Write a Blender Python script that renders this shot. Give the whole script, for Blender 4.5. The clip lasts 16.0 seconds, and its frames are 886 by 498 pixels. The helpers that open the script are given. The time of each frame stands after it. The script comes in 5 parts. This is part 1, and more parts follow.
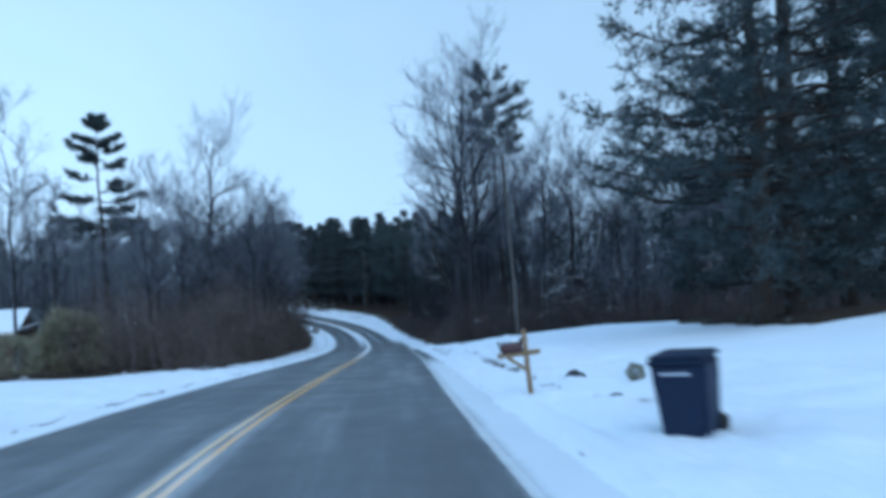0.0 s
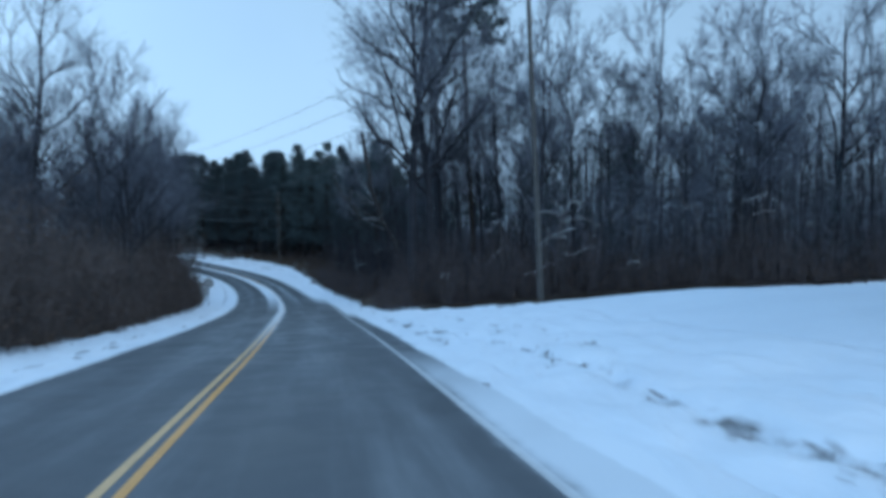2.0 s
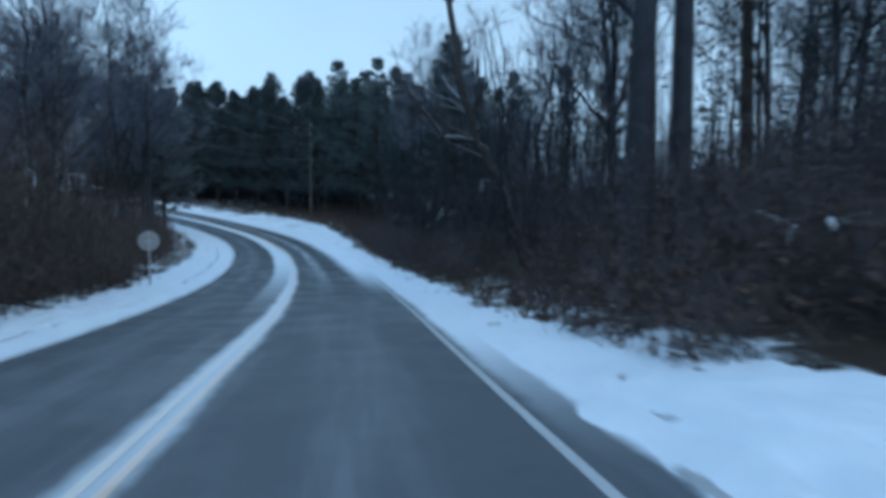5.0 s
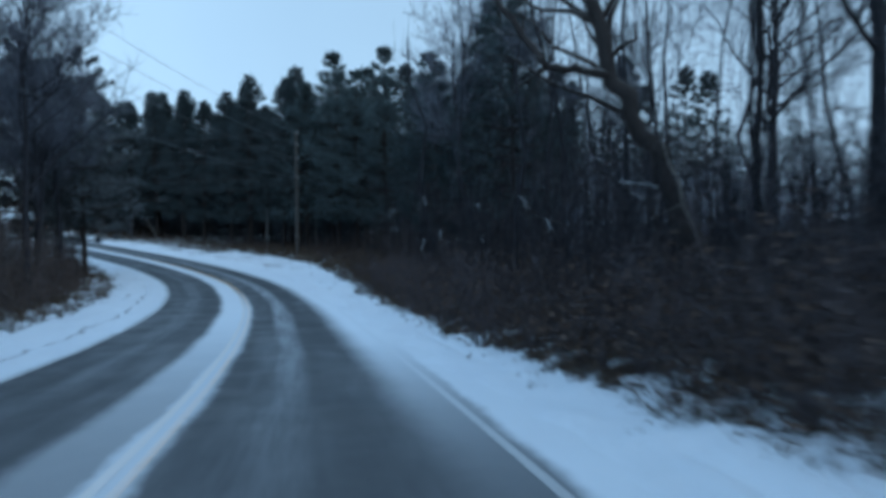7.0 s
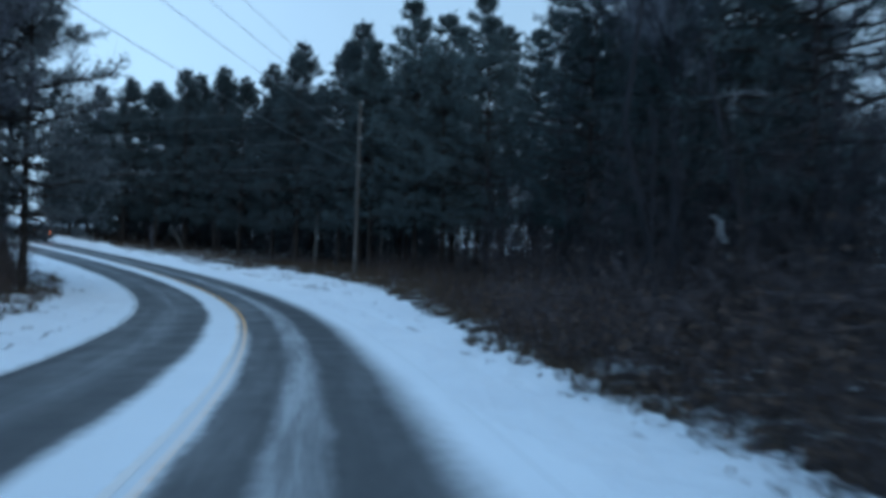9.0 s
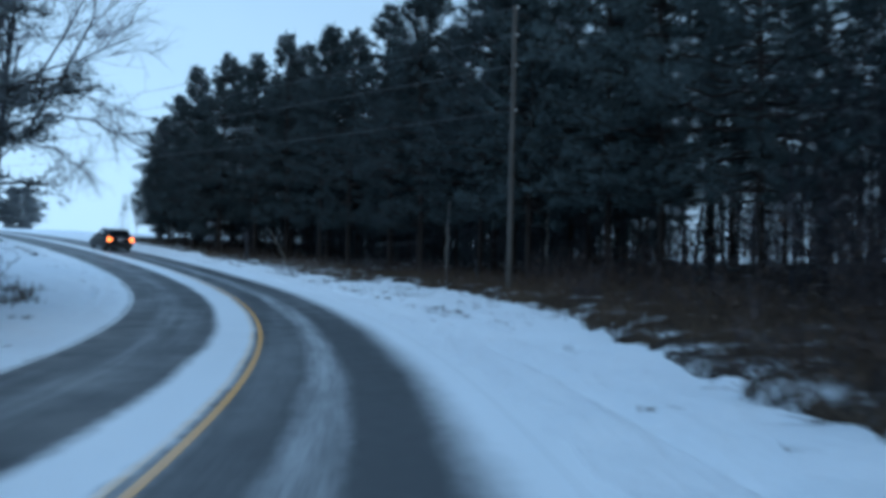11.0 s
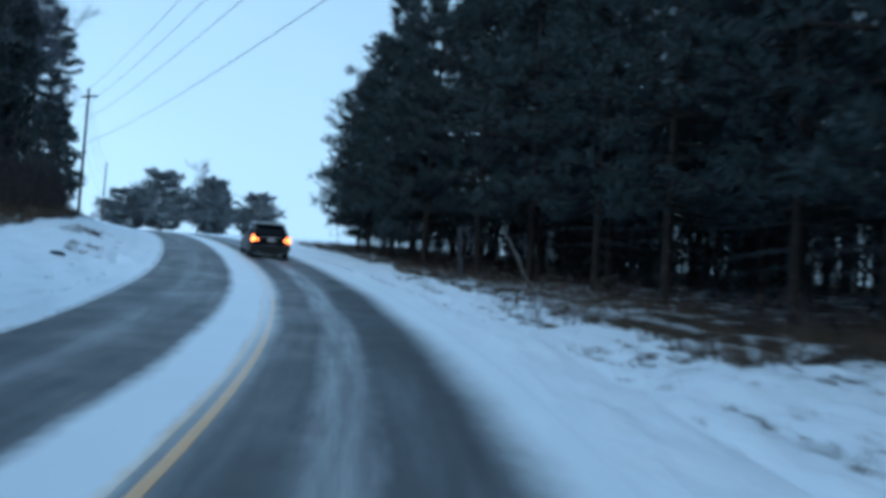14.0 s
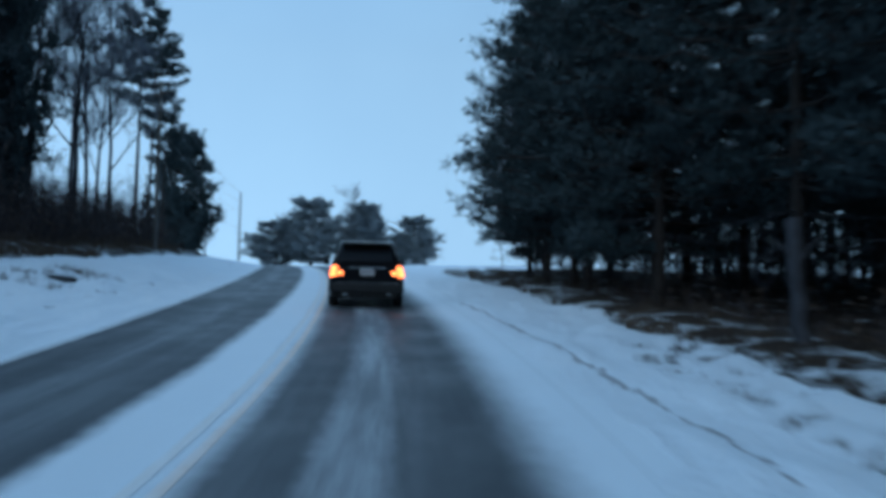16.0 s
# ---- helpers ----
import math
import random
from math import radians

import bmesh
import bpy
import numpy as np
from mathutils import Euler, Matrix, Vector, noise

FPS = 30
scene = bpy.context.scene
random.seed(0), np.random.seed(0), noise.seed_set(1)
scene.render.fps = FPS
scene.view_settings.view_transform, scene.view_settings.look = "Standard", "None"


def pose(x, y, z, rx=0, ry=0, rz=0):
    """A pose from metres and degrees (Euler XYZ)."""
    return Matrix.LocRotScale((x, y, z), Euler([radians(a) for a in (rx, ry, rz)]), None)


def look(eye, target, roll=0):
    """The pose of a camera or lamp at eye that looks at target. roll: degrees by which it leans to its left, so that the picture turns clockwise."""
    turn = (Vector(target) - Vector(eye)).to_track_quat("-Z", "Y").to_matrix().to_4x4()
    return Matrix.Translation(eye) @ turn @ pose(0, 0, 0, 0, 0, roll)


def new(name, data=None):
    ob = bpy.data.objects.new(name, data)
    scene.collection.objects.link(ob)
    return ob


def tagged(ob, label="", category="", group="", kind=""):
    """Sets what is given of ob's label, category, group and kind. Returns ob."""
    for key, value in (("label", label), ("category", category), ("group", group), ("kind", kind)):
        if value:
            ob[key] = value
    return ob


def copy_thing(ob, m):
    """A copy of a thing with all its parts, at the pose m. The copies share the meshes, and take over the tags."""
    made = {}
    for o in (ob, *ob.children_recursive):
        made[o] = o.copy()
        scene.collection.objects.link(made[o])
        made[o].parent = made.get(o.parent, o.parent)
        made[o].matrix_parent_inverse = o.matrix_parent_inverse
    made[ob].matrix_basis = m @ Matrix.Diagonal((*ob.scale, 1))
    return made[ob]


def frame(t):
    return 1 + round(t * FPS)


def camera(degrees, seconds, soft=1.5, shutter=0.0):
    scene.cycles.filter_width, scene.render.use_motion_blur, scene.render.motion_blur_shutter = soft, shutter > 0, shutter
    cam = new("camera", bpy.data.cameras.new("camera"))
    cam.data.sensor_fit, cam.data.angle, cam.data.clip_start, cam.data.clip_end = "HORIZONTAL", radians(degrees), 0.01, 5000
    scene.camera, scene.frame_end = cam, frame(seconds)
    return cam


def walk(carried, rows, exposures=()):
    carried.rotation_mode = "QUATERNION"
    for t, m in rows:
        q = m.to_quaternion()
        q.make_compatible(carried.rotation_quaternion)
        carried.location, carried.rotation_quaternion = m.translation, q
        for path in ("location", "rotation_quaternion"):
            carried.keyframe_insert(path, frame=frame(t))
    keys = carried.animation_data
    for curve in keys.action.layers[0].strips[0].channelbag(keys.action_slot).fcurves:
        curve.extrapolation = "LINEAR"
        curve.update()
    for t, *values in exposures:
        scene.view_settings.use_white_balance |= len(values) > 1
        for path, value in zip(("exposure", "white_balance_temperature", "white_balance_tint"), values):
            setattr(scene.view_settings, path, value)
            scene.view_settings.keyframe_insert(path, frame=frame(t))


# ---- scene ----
cam = camera(62.7, 16.0, soft=4.2, shutter=0.6)
PATH = [
    (0, (1.966, 0.286, 1.515), (4.223, 20.158, 1.530), -2.99),
    (0.5, (1.787, 4.784, 1.159), (4.443, 24.607, 1.166), -1.17),
    (1, (1.780, 9.294, 0.755), (5.013, 29.019, 0.052), -0.63),
    (1.5, (1.907, 13.821, 0.303), (5.769, 33.412, -0.827), -1.10),
    (2, (2.007, 18.384, -0.187), (6.489, 37.832, -1.479), -0.81),
    (2.5, (2.187, 22.972, -0.691), (7.142, 42.322, -1.715), 0.26),
    (3, (2.428, 27.583, -1.208), (7.364, 46.945, -2.091), 1.72),
    (3.5, (2.731, 32.190, -1.732), (7.441, 51.585, -3.004), 2.57),
    (4, (2.990, 36.804, -2.260), (7.177, 56.268, -4.164), 0.94),
    (4.2, (3.083, 38.655, -2.472), (6.776, 58.178, -4.757), 0.75),
    (4.7, (3.267, 43.384, -3.015), (6.697, 62.957, -5.281), 0.45),
    (5.2, (3.419, 48.241, -3.570), (6.674, 67.874, -5.553), -0.03),
    (5.7, (3.564, 53.102, -4.108), (6.727, 72.783, -5.727), -0.47),
    (6.3, (3.737, 58.767, -4.708), (6.898, 78.470, -6.047), -0.63),
    (6.5, (3.804, 60.627, -4.899), (6.928, 80.330, -6.314), -0.94),
    (7, (3.888, 65.280, -5.352), (7.354, 84.958, -6.232), -0.27),
    (7.5, (3.893, 69.836, -5.764), (6.909, 89.596, -6.445), 0.49),
    (8, (3.953, 74.344, -6.139), (6.361, 94.191, -6.717), -0.01),
    (8.5, (3.737, 78.762, -6.472), (6.221, 98.607, -6.593), 1.01),
    (9, (3.452, 83.046, -6.757), (5.385, 102.953, -6.727), 1.95),
    (9.5, (3.485, 87.203, -6.995), (4.448, 107.179, -7.111), 1.42),
    (10, (3.381, 91.258, -7.192), (3.506, 111.258, -7.264), -0.03),
    (10.2, (3.280, 92.882, -7.260), (2.666, 112.872, -7.115), 0.76),
    (10.7, (2.853, 96.905, -7.407), (1.450, 116.854, -7.147), 1.04),
    (11.2, (2.242, 100.803, -7.517), (0.116, 120.683, -7.020), 1.85),
    (11.8, (1.336, 105.427, -7.606), (-1.654, 125.187, -6.833), 2.93),
    (12.3, (0.409, 109.358, -7.642), (-3.825, 128.886, -6.788), 3.38),
    (12.5, (-0.055, 110.929, -7.646), (-4.668, 130.369, -6.749), 3.17),
    (13, (-1.335, 114.832, -7.629), (-7.551, 133.819, -6.693), 3.75),
    (13.5, (-2.784, 118.646, -7.574), (-10.293, 137.173, -6.970), 4.05),
    (14, (-4.451, 122.348, -7.482), (-12.844, 140.487, -6.747), 3.82),
    (14.5, (-6.300, 126.009, -7.356), (-16.011, 143.472, -6.493), 3.64),
    (15, (-8.282, 129.579, -7.199), (-18.798, 146.575, -6.456), 3.88),
    (15.5, (-10.519, 132.894, -7.013), (-21.721, 149.445, -6.232), 2.26),
    (16, (-12.899, 135.981, -6.807), (-25.243, 151.675, -5.658), 1.00),
]
walk(cam, [(t, look(eye, target, roll)) for t, eye, target, roll in PATH],
     exposures=[(0, 0.52, 5600, 2), (0.5, 0.38, 5600, 1), (2, 0.38, 5560, 1), (3, 0.48, 5560, 1), (4, 0.42, 5550, 0), (6.5, 0.60, 5820, 0), (7, 0.36, 5760, 0), (7.5, 0.18, 5660, 0), (8.5, 0.40, 5680, 0), (10, 0.34, 5660, 1), (12.5, 0.26, 5540, -2), (15.3, 0.16, 5560, -3), (16, -0.19, 5320, -3)])

# ---- daylight: overcast winter dusk ----
world = bpy.data.worlds.new("overcast_sky")
scene.world = world
world.use_nodes = True
wn, wl = world.node_tree.nodes, world.node_tree.links
wn.clear()
sky = wn.new("ShaderNodeTexSky")
sky.sky_type, sky.sun_disc = "NISHITA", False
sky.sun_elevation, sky.sun_rotation = radians(24), radians(150)
sky.air_density, sky.dust_density = 1.6, 2.5
coord = wn.new("ShaderNodeTexCoord")
cloud = wn.new("ShaderNodeTexNoise")
cloud.inputs["Scale"].default_value, cloud.inputs["Detail"].default_value = 2.6, 5
cloud_ramp = wn.new("ShaderNodeValToRGB")
cloud_ramp.color_ramp.elements[0].position, cloud_ramp.color_ramp.elements[1].position = 0.34, 0.66
cloud_ramp.color_ramp.elements[0].color = (2.95, 4.75, 7.4, 1)
cloud_ramp.color_ramp.elements[1].color = (3.95, 6.0, 8.7, 1)
veil = wn.new("ShaderNodeMix")
veil.data_type = "RGBA"
veil.inputs["Factor"].default_value = 0.85
back = wn.new("ShaderNodeBackground")
back.inputs["Strength"].default_value = 0.1
wout = wn.new("ShaderNodeOutputWorld")
sky_sep = wn.new("ShaderNodeSeparateXYZ")
sky_low = wn.new("ShaderNodeValToRGB")
for k, (pos, gain) in enumerate(((0.0, 1.10), (0.32, 0.95), (0.5, 0.96), (0.95, 1.1))):
    stop = sky_low.color_ramp.elements[k] if k < 2 else sky_low.color_ramp.elements.new(pos)
    stop.position, stop.color = pos, (gain, gain, gain, 1)
sky_gain = wn.new("ShaderNodeVectorMath")
sky_gain.operation = "SCALE"
wl.new(coord.outputs["Generated"], sky_sep.inputs["Vector"])
wl.new(sky_sep.outputs["Z"], sky_low.inputs["Fac"])
west = wn.new("ShaderNodeVectorMath")
west.operation = "DOT_PRODUCT"
west.inputs[1].default_value = (-0.95, -0.3, 0.0)
glow = wn.new("ShaderNodeMath")
glow.operation = "MULTIPLY_ADD"
glow.inputs[1].default_value, glow.inputs[2].default_value = 0.34, 1.0
both = wn.new("ShaderNodeMath")
both.operation = "MULTIPLY"
wl.new(coord.outputs["Generated"], west.inputs[0])
wl.new(west.outputs["Value"], glow.inputs[0])
wl.new(glow.outputs["Value"], both.inputs[0])
wl.new(sky_low.outputs["Color"], both.inputs[1])
wl.new(both.outputs["Value"], sky_gain.inputs["Scale"])
wl.new(coord.outputs["Generated"], cloud.inputs["Vector"])
wl.new(cloud.outputs["Fac"], cloud_ramp.inputs["Fac"])
wl.new(sky.outputs["Color"], veil.inputs["A"])
wl.new(cloud_ramp.outputs["Color"], veil.inputs["B"])
pale = wn.new("ShaderNodeMix")
pale.data_type = "RGBA"
pale.inputs["B"].default_value = (4.85, 6.2, 7.75, 1)
low = wn.new("ShaderNodeValToRGB")
for k, (pos, share) in enumerate(((0.0, 0.66), (0.8, 0.0), (0.3, 0.64), (0.48, 0.3))):
    stop = low.color_ramp.elements[k] if k < 2 else low.color_ramp.elements.new(pos)
    stop.position, stop.color = pos, (share, share, share, 1)
wl.new(sky_sep.outputs["Z"], low.inputs["Fac"])
wl.new(low.outputs["Color"], pale.inputs["Factor"])
wl.new(veil.outputs["Result"], pale.inputs["A"])
wl.new(pale.outputs["Result"], sky_gain.inputs[0])
wl.new(sky_gain.outputs["Vector"], back.inputs["Color"])
wl.new(back.outputs["Background"], wout.inputs["Surface"])

sun = new("sun", bpy.data.lights.new("sun", "SUN"))
sun.data.energy, sun.data.angle, sun.data.color = 0.75, radians(60), (0.93, 0.97, 1.0)
sun.matrix_world = look((0, 0, 60), (-20, 60, 20))

# ---- the line of the road: heading (degrees) and slope (percent) every 15 m ----
KNOT_S = np.arange(-30, 346, 15.0)
KNOT_HEADING = [5.63, 2.81, 0.00, -2.81, -3.01, -1.85, -1.87, 1.09, 3.96, 10.54, 23.56, 36.11, 43.94, 47.40, 49.94, 50.93, 51.02, 50.73, 50.42, 50.26, 50.26, 50.38, 50.57, 50.81, 51.07, 51.34]
KNOT_SLOPE = [-0.93, -4.06, -7.29, -10.70, -11.40, -11.53, -10.27, -7.92, -4.72, -1.47, 2.14, 5.21, 6.79, 6.39, 5.16, 3.88, 2.71, 1.72, 0.95, 0.42, 0.04, -0.23, -0.42, -0.53, -0.62, -0.69]
KNOT_HEADING[15:] = [53, 60, 69, 78, 86, 92, 96, 98, 99, 99, 99]
S = np.arange(-30, 345.01, 1.0)
TH = np.radians(np.interp(S, KNOT_S, KNOT_HEADING))
GR = np.interp(S, KNOT_S, KNOT_SLOPE) / 100


def run(v):
    total = np.concatenate([[0], np.cumsum((v[1:] + v[:-1]) / 2)])
    return total - total[30]


RX, RY, RZ = run(-np.sin(TH)), run(np.cos(TH)), run(GR)
LANE = 3.2


def road_point(s, lat, dz=0.0):
    """The place at s metres along the road and lat metres to the right of its middle."""
    s, lat = np.asarray(s, float), np.asarray(lat, float)
    h = np.interp(s, S, TH)
    return np.stack([np.interp(s, S, RX) + lat * np.cos(h), np.interp(s, S, RY) + lat * np.sin(h), np.interp(s, S, RZ) + dz + 0 * lat], -1)


def along(x, y):
    """s, lat and the road's height nearest to places in plan."""
    x, y = np.ravel(np.asarray(x, float)), np.ravel(np.asarray(y, float))
    k = np.empty(len(x), int)
    for a in range(0, len(x), 4000):
        k[a:a + 4000] = ((x[a:a + 4000, None] - RX) ** 2 + (y[a:a + 4000, None] - RY) ** 2).argmin(1)
    ex, ey = x - RX[k], y - RY[k]
    ds = np.clip(-ex * np.sin(TH[k]) + ey * np.cos(TH[k]), -1, 1)
    lat = ex * np.cos(TH[k]) + ey * np.sin(TH[k])
    far = np.hypot(ex, ey)
    lat = np.where(np.abs(lat) < far * 0.7, far * np.where(lat < 0, -1, 1), lat)
    s = S[k] + ds
    return s, lat, np.interp(s, S, RZ)


def profile(s, lat):
    """Height of the verge and the land over the road beside it."""
    right = np.clip(lat - 4.4, 0, 11)
    left = np.clip(-lat - 4.4, 0, 11)
    field = np.interp(s, [26, 36, 50, 58], [0, 1, 1, 0])
    right = right + field * (11 * (1 - np.exp(-right / 3.5)) - right)
    rise_r = np.interp(s, [-30, 40, 52, 66, 110, 122, 135, 150, 180, 240], [0.10, 0.09, 0.04, 0.08, 0.12, 0.12, 0.05, 0.02, 0.04, 0.03])
    rise_l = np.interp(s, [-30, 40, 70, 120, 140, 155, 200, 240], [0.0, 0.02, 0.04, 0.06, 0.14, 0.22, 0.16, 0.05])
    return right * rise_r + left * rise_l


def land_z(x, y):
    """Height of the land at places in plan."""
    shape = np.shape(x)
    x, y = np.ravel(np.asarray(x, float)), np.ravel(np.asarray(y, float))
    s, lat, z = along(x, y)
    smooth = np.empty(len(x))
    for a in range(0, len(x), 4000):
        w = 1 / ((x[a:a + 4000, None] - RX[::3]) ** 2 + (y[a:a + 4000, None] - RY[::3]) ** 2 + 60) ** 2
        smooth[a:a + 4000] = (w * RZ[::3]).sum(1) / w.sum(1)
    mix = np.clip((np.abs(lat) - 9) / 16, 0, 1)
    mix = mix * mix * (3 - 2 * mix)
    z = z * (1 - mix) + smooth * mix + profile(s, lat)
    bump = 0.10 * np.sin(x * 0.31 + 1.3 * np.sin(y * 0.17)) * np.sin(y * 0.27 + 0.8) + 0.05 * np.sin(x * 0.9 + y * 0.5) * np.sin(y * 0.8 - x * 0.3)
    z = z + bump * np.clip((np.abs(lat) - 5) / 6, 0, 1)
    return z.reshape(shape)


# ---- materials ----
def material(name, rough=0.8, spec=0.3):
    m = bpy.data.materials.new(name)
    m.use_nodes = True
    b = m.node_tree.nodes["Principled BSDF"]
    b.inputs["Roughness"].default_value = rough
    b.inputs["Specular IOR Level"].default_value = spec
    return m, m.node_tree.nodes, m.node_tree.links, b


def noise_node(n, l, scale, detail=4, vector=None, rough=0.55):
    t = n.new("ShaderNodeTexNoise")
    t.inputs["Scale"].default_value, t.inputs["Detail"].default_value, t.inputs["Roughness"].default_value = scale, detail, rough
    if vector:
        l.new(vector, t.inputs["Vector"])
    return t.outputs["Fac"]


def ramp(n, l, fac, stops):
    r = n.new("ShaderNodeValToRGB")
    while len(r.color_ramp.elements) < len(stops):
        r.color_ramp.elements.new(0.5)
    for e, (p, c) in zip(r.color_ramp.elements, stops):
        e.position, e.color = p, (*c, 1)
    l.new(fac, r.inputs["Fac"])
    return r.outputs["Color"]


def maths(n, l, op, a, b=None, c=None, clamp=False):
    m = n.new("ShaderNodeMath")
    m.operation, m.use_clamp = op, clamp
    for k, v in enumerate((a, b, c)):
        if v is None:
            continue
        if isinstance(v, (int, float)):
            m.inputs[k].default_value = v
        else:
            l.new(v, m.inputs[k])
    return m.outputs[0]


def smooth_step(n, l, v, lo, hi, to0=0.0, to1=1.0):
    m = n.new("ShaderNodeMapRange")
    m.interpolation_type = "SMOOTHSTEP"
    m.clamp = True
    l.new(v, m.inputs["Value"])
    for k, x in (("From Min", lo), ("From Max", hi), ("To Min", to0), ("To Max", to1)):
        if isinstance(x, (int, float)):
            m.inputs[k].default_value = x
        else:
            l.new(x, m.inputs[k])
    return m.outputs[0]


def blend(n, l, fac, a, b):
    m = n.new("ShaderNodeMix")
    m.data_type = "RGBA"
    for key, v in (("Factor", fac), ("A", a), ("B", b)):
        if isinstance(v, tuple):
            m.inputs[key].default_value = (*v, 1)
        elif isinstance(v, (int, float)):
            m.inputs[key].default_value = v
        else:
            l.new(v, m.inputs[key])
    return m.outputs["Result"]


def relief(n, l, b, height, strength, distance):
    k = n.new("ShaderNodeBump")
    k.inputs["Strength"].default_value, k.inputs["Distance"].default_value = strength, distance
    l.new(height, k.inputs["Height"])
    l.new(k.outputs["Normal"], b.inputs["Normal"])


def place(n):
    return n.new("ShaderNodeTexCoord").outputs["Object"]


def two_tone(name, dark, light, scale, rough=0.85, bump=0.02, spec=0.25, random_part=0.0):
    """A material with broad stains and fine grain between two tones."""
    m, n, l, b = material(name, rough, spec)
    p = place(n)
    big, fine = noise_node(n, l, scale, 4, p), noise_node(n, l, scale * 9, 5, p)
    f = maths(n, l, "MULTIPLY_ADD", big, 0.6, maths(n, l, "MULTIPLY", fine, 0.4))
    if random_part:
        info = n.new("ShaderNodeObjectInfo")
        geo = n.new("ShaderNodeNewGeometry")
        f = maths(n, l, "ADD", f, maths(n, l, "MULTIPLY_ADD", info.outputs["Random"], random_part, maths(n, l, "MULTIPLY_ADD", geo.outputs["Random Per Island"], random_part, -random_part)))
    l.new(ramp(n, l, f, [(0.3, dark), (0.7, light)]), b.inputs["Base Color"])
    if bump:
        relief(n, l, b, fine, 0.6, bump)
    return m


SNOW_TINT = (0.83, 0.865, 0.91)


def snow_material():
    m, n, l, b = material("snow", 0.75, 0.2)
    p = place(n)
    broad, fine, grit = noise_node(n, l, 0.35, 5, p), noise_node(n, l, 6, 6, p, 0.65), noise_node(n, l, 45, 3, p)
    c = ramp(n, l, maths(n, l, "MULTIPLY_ADD", broad, 0.6, maths(n, l, "MULTIPLY", fine, 0.4)), [(0.3, (0.77, 0.80, 0.85)), (0.6, SNOW_TINT)])
    tufts = noise_node(n, l, 2.2, 6, p, 0.7)
    c = blend(n, l, smooth_step(n, l, tufts, 0.68, 0.78, 0.0, 0.35), c, (0.30, 0.27, 0.22))
    l.new(c, b.inputs["Base Color"])
    relief(n, l, b, maths(n, l, "MULTIPLY_ADD", grit, 0.2, fine), 0.7, 0.09)
    return m


def snow_cover(n, l):
    """How far snow dust covers the carriageway, from lat and s in the UV map."""
    uv = n.new("ShaderNodeUVMap")
    uv.uv_map = "road"
    sep = n.new("ShaderNodeSeparateXYZ")
    l.new(uv.outputs["UV"], sep.inputs["Vector"])
    lat, s = sep.outputs["X"], sep.outputs["Y"]
    p = place(n)
    wave = maths(n, l, "MULTIPLY_ADD", noise_node(n, l, 0.35, 3, p), 0.26, -0.13)
    fine = maths(n, l, "MULTIPLY_ADD", noise_node(n, l, 5, 5, p, 0.7), 0.24, -0.12)
    jit = maths(n, l, "ADD", wave, fine)
    q = maths(n, l, "ADD", lat, jit)

    lay = n.new("ShaderNodeCombineXYZ")
    l.new(maths(n, l, "MULTIPLY", lat, 3.0), lay.inputs["X"])
    l.new(maths(n, l, "MULTIPLY", s, 0.22), lay.inputs["Y"])
    streak = smooth_step(n, l, noise_node(n, l, 1.0, 5, lay.outputs["Vector"], 0.65), 0.35, 0.68, 0.45, 1.25)

    def band(lo, hi, soft, soft_lo=None):
        first = soft_lo or soft
        a = smooth_step(n, l, q, lo - first, lo + first)
        z = smooth_step(n, l, q, hi - soft, hi + soft)
        return maths(n, l, "SUBTRACT", a, z, clamp=True)

    later = smooth_step(n, l, s, 58, 92)
    mid = smooth_step(n, l, s, 32, 60)
    centre = maths(n, l, "MAXIMUM", maths(n, l, "MULTIPLY", band(-0.34, 0.10, 0.13), maths(n, l, "MULTIPLY", maths(n, l, "MULTIPLY", mid, smooth_step(n, l, s, 92, 112, 1.0, 0.0)), 0.8)), maths(n, l, "MULTIPLY", band(-1.02, -0.14, 0.14, 0.17), maths(n, l, "MULTIPLY", later, 0.93)))
    centre = maths(n, l, "MAXIMUM", centre, maths(n, l, "MULTIPLY", band(-0.35, 0.09, 0.24), smooth_step(n, l, s, 120, 140, 0.0, 0.88)))
    wheel = maths(n, l, "MULTIPLY", maths(n, l, "MULTIPLY", band(0.84, 1.40, 0.17), streak), maths(n, l, "MULTIPLY", later, 0.33))
    right = maths(n, l, "MULTIPLY", smooth_step(n, l, q, 2.1, 2.95), smooth_step(n, l, s, 66, 84))
    left = maths(n, l, "MULTIPLY", band(-2.5, -1.9, 0.4), maths(n, l, "MULTIPLY", maths(n, l, "MULTIPLY", smooth_step(n, l, s, 45, 95), streak), 0.16))
    edge = maths(n, l, "MULTIPLY", maths(n, l, "MAXIMUM", smooth_step(n, l, q, 3.66, 3.9), smooth_step(n, l, q, -3.25, -3.6)), 0.95)
    shoulder = maths(n, l, "MULTIPLY", smooth_step(n, l, q, 3.06, 3.42), smooth_step(n, l, s, 26, 37, 0.80, 0.0))
    drift = maths(n, l, "MULTIPLY", smooth_step(n, l, q, 3.22, 3.5), smooth_step(n, l, s, 50, 60, 0.0, 0.95))
    edge = maths(n, l, "MAXIMUM", maths(n, l, "MAXIMUM", edge, shoulder), drift)
    length = n.new("ShaderNodeCombineXYZ")
    l.new(maths(n, l, "MULTIPLY", lat, 0.9), length.inputs["X"])
    l.new(maths(n, l, "MULTIPLY", s, 0.07), length.inputs["Y"])
    dust = smooth_step(n, l, noise_node(n, l, 1.0, 6, length.outputs["Vector"], 0.65), 0.42, 0.72, 0.015, 0.13)
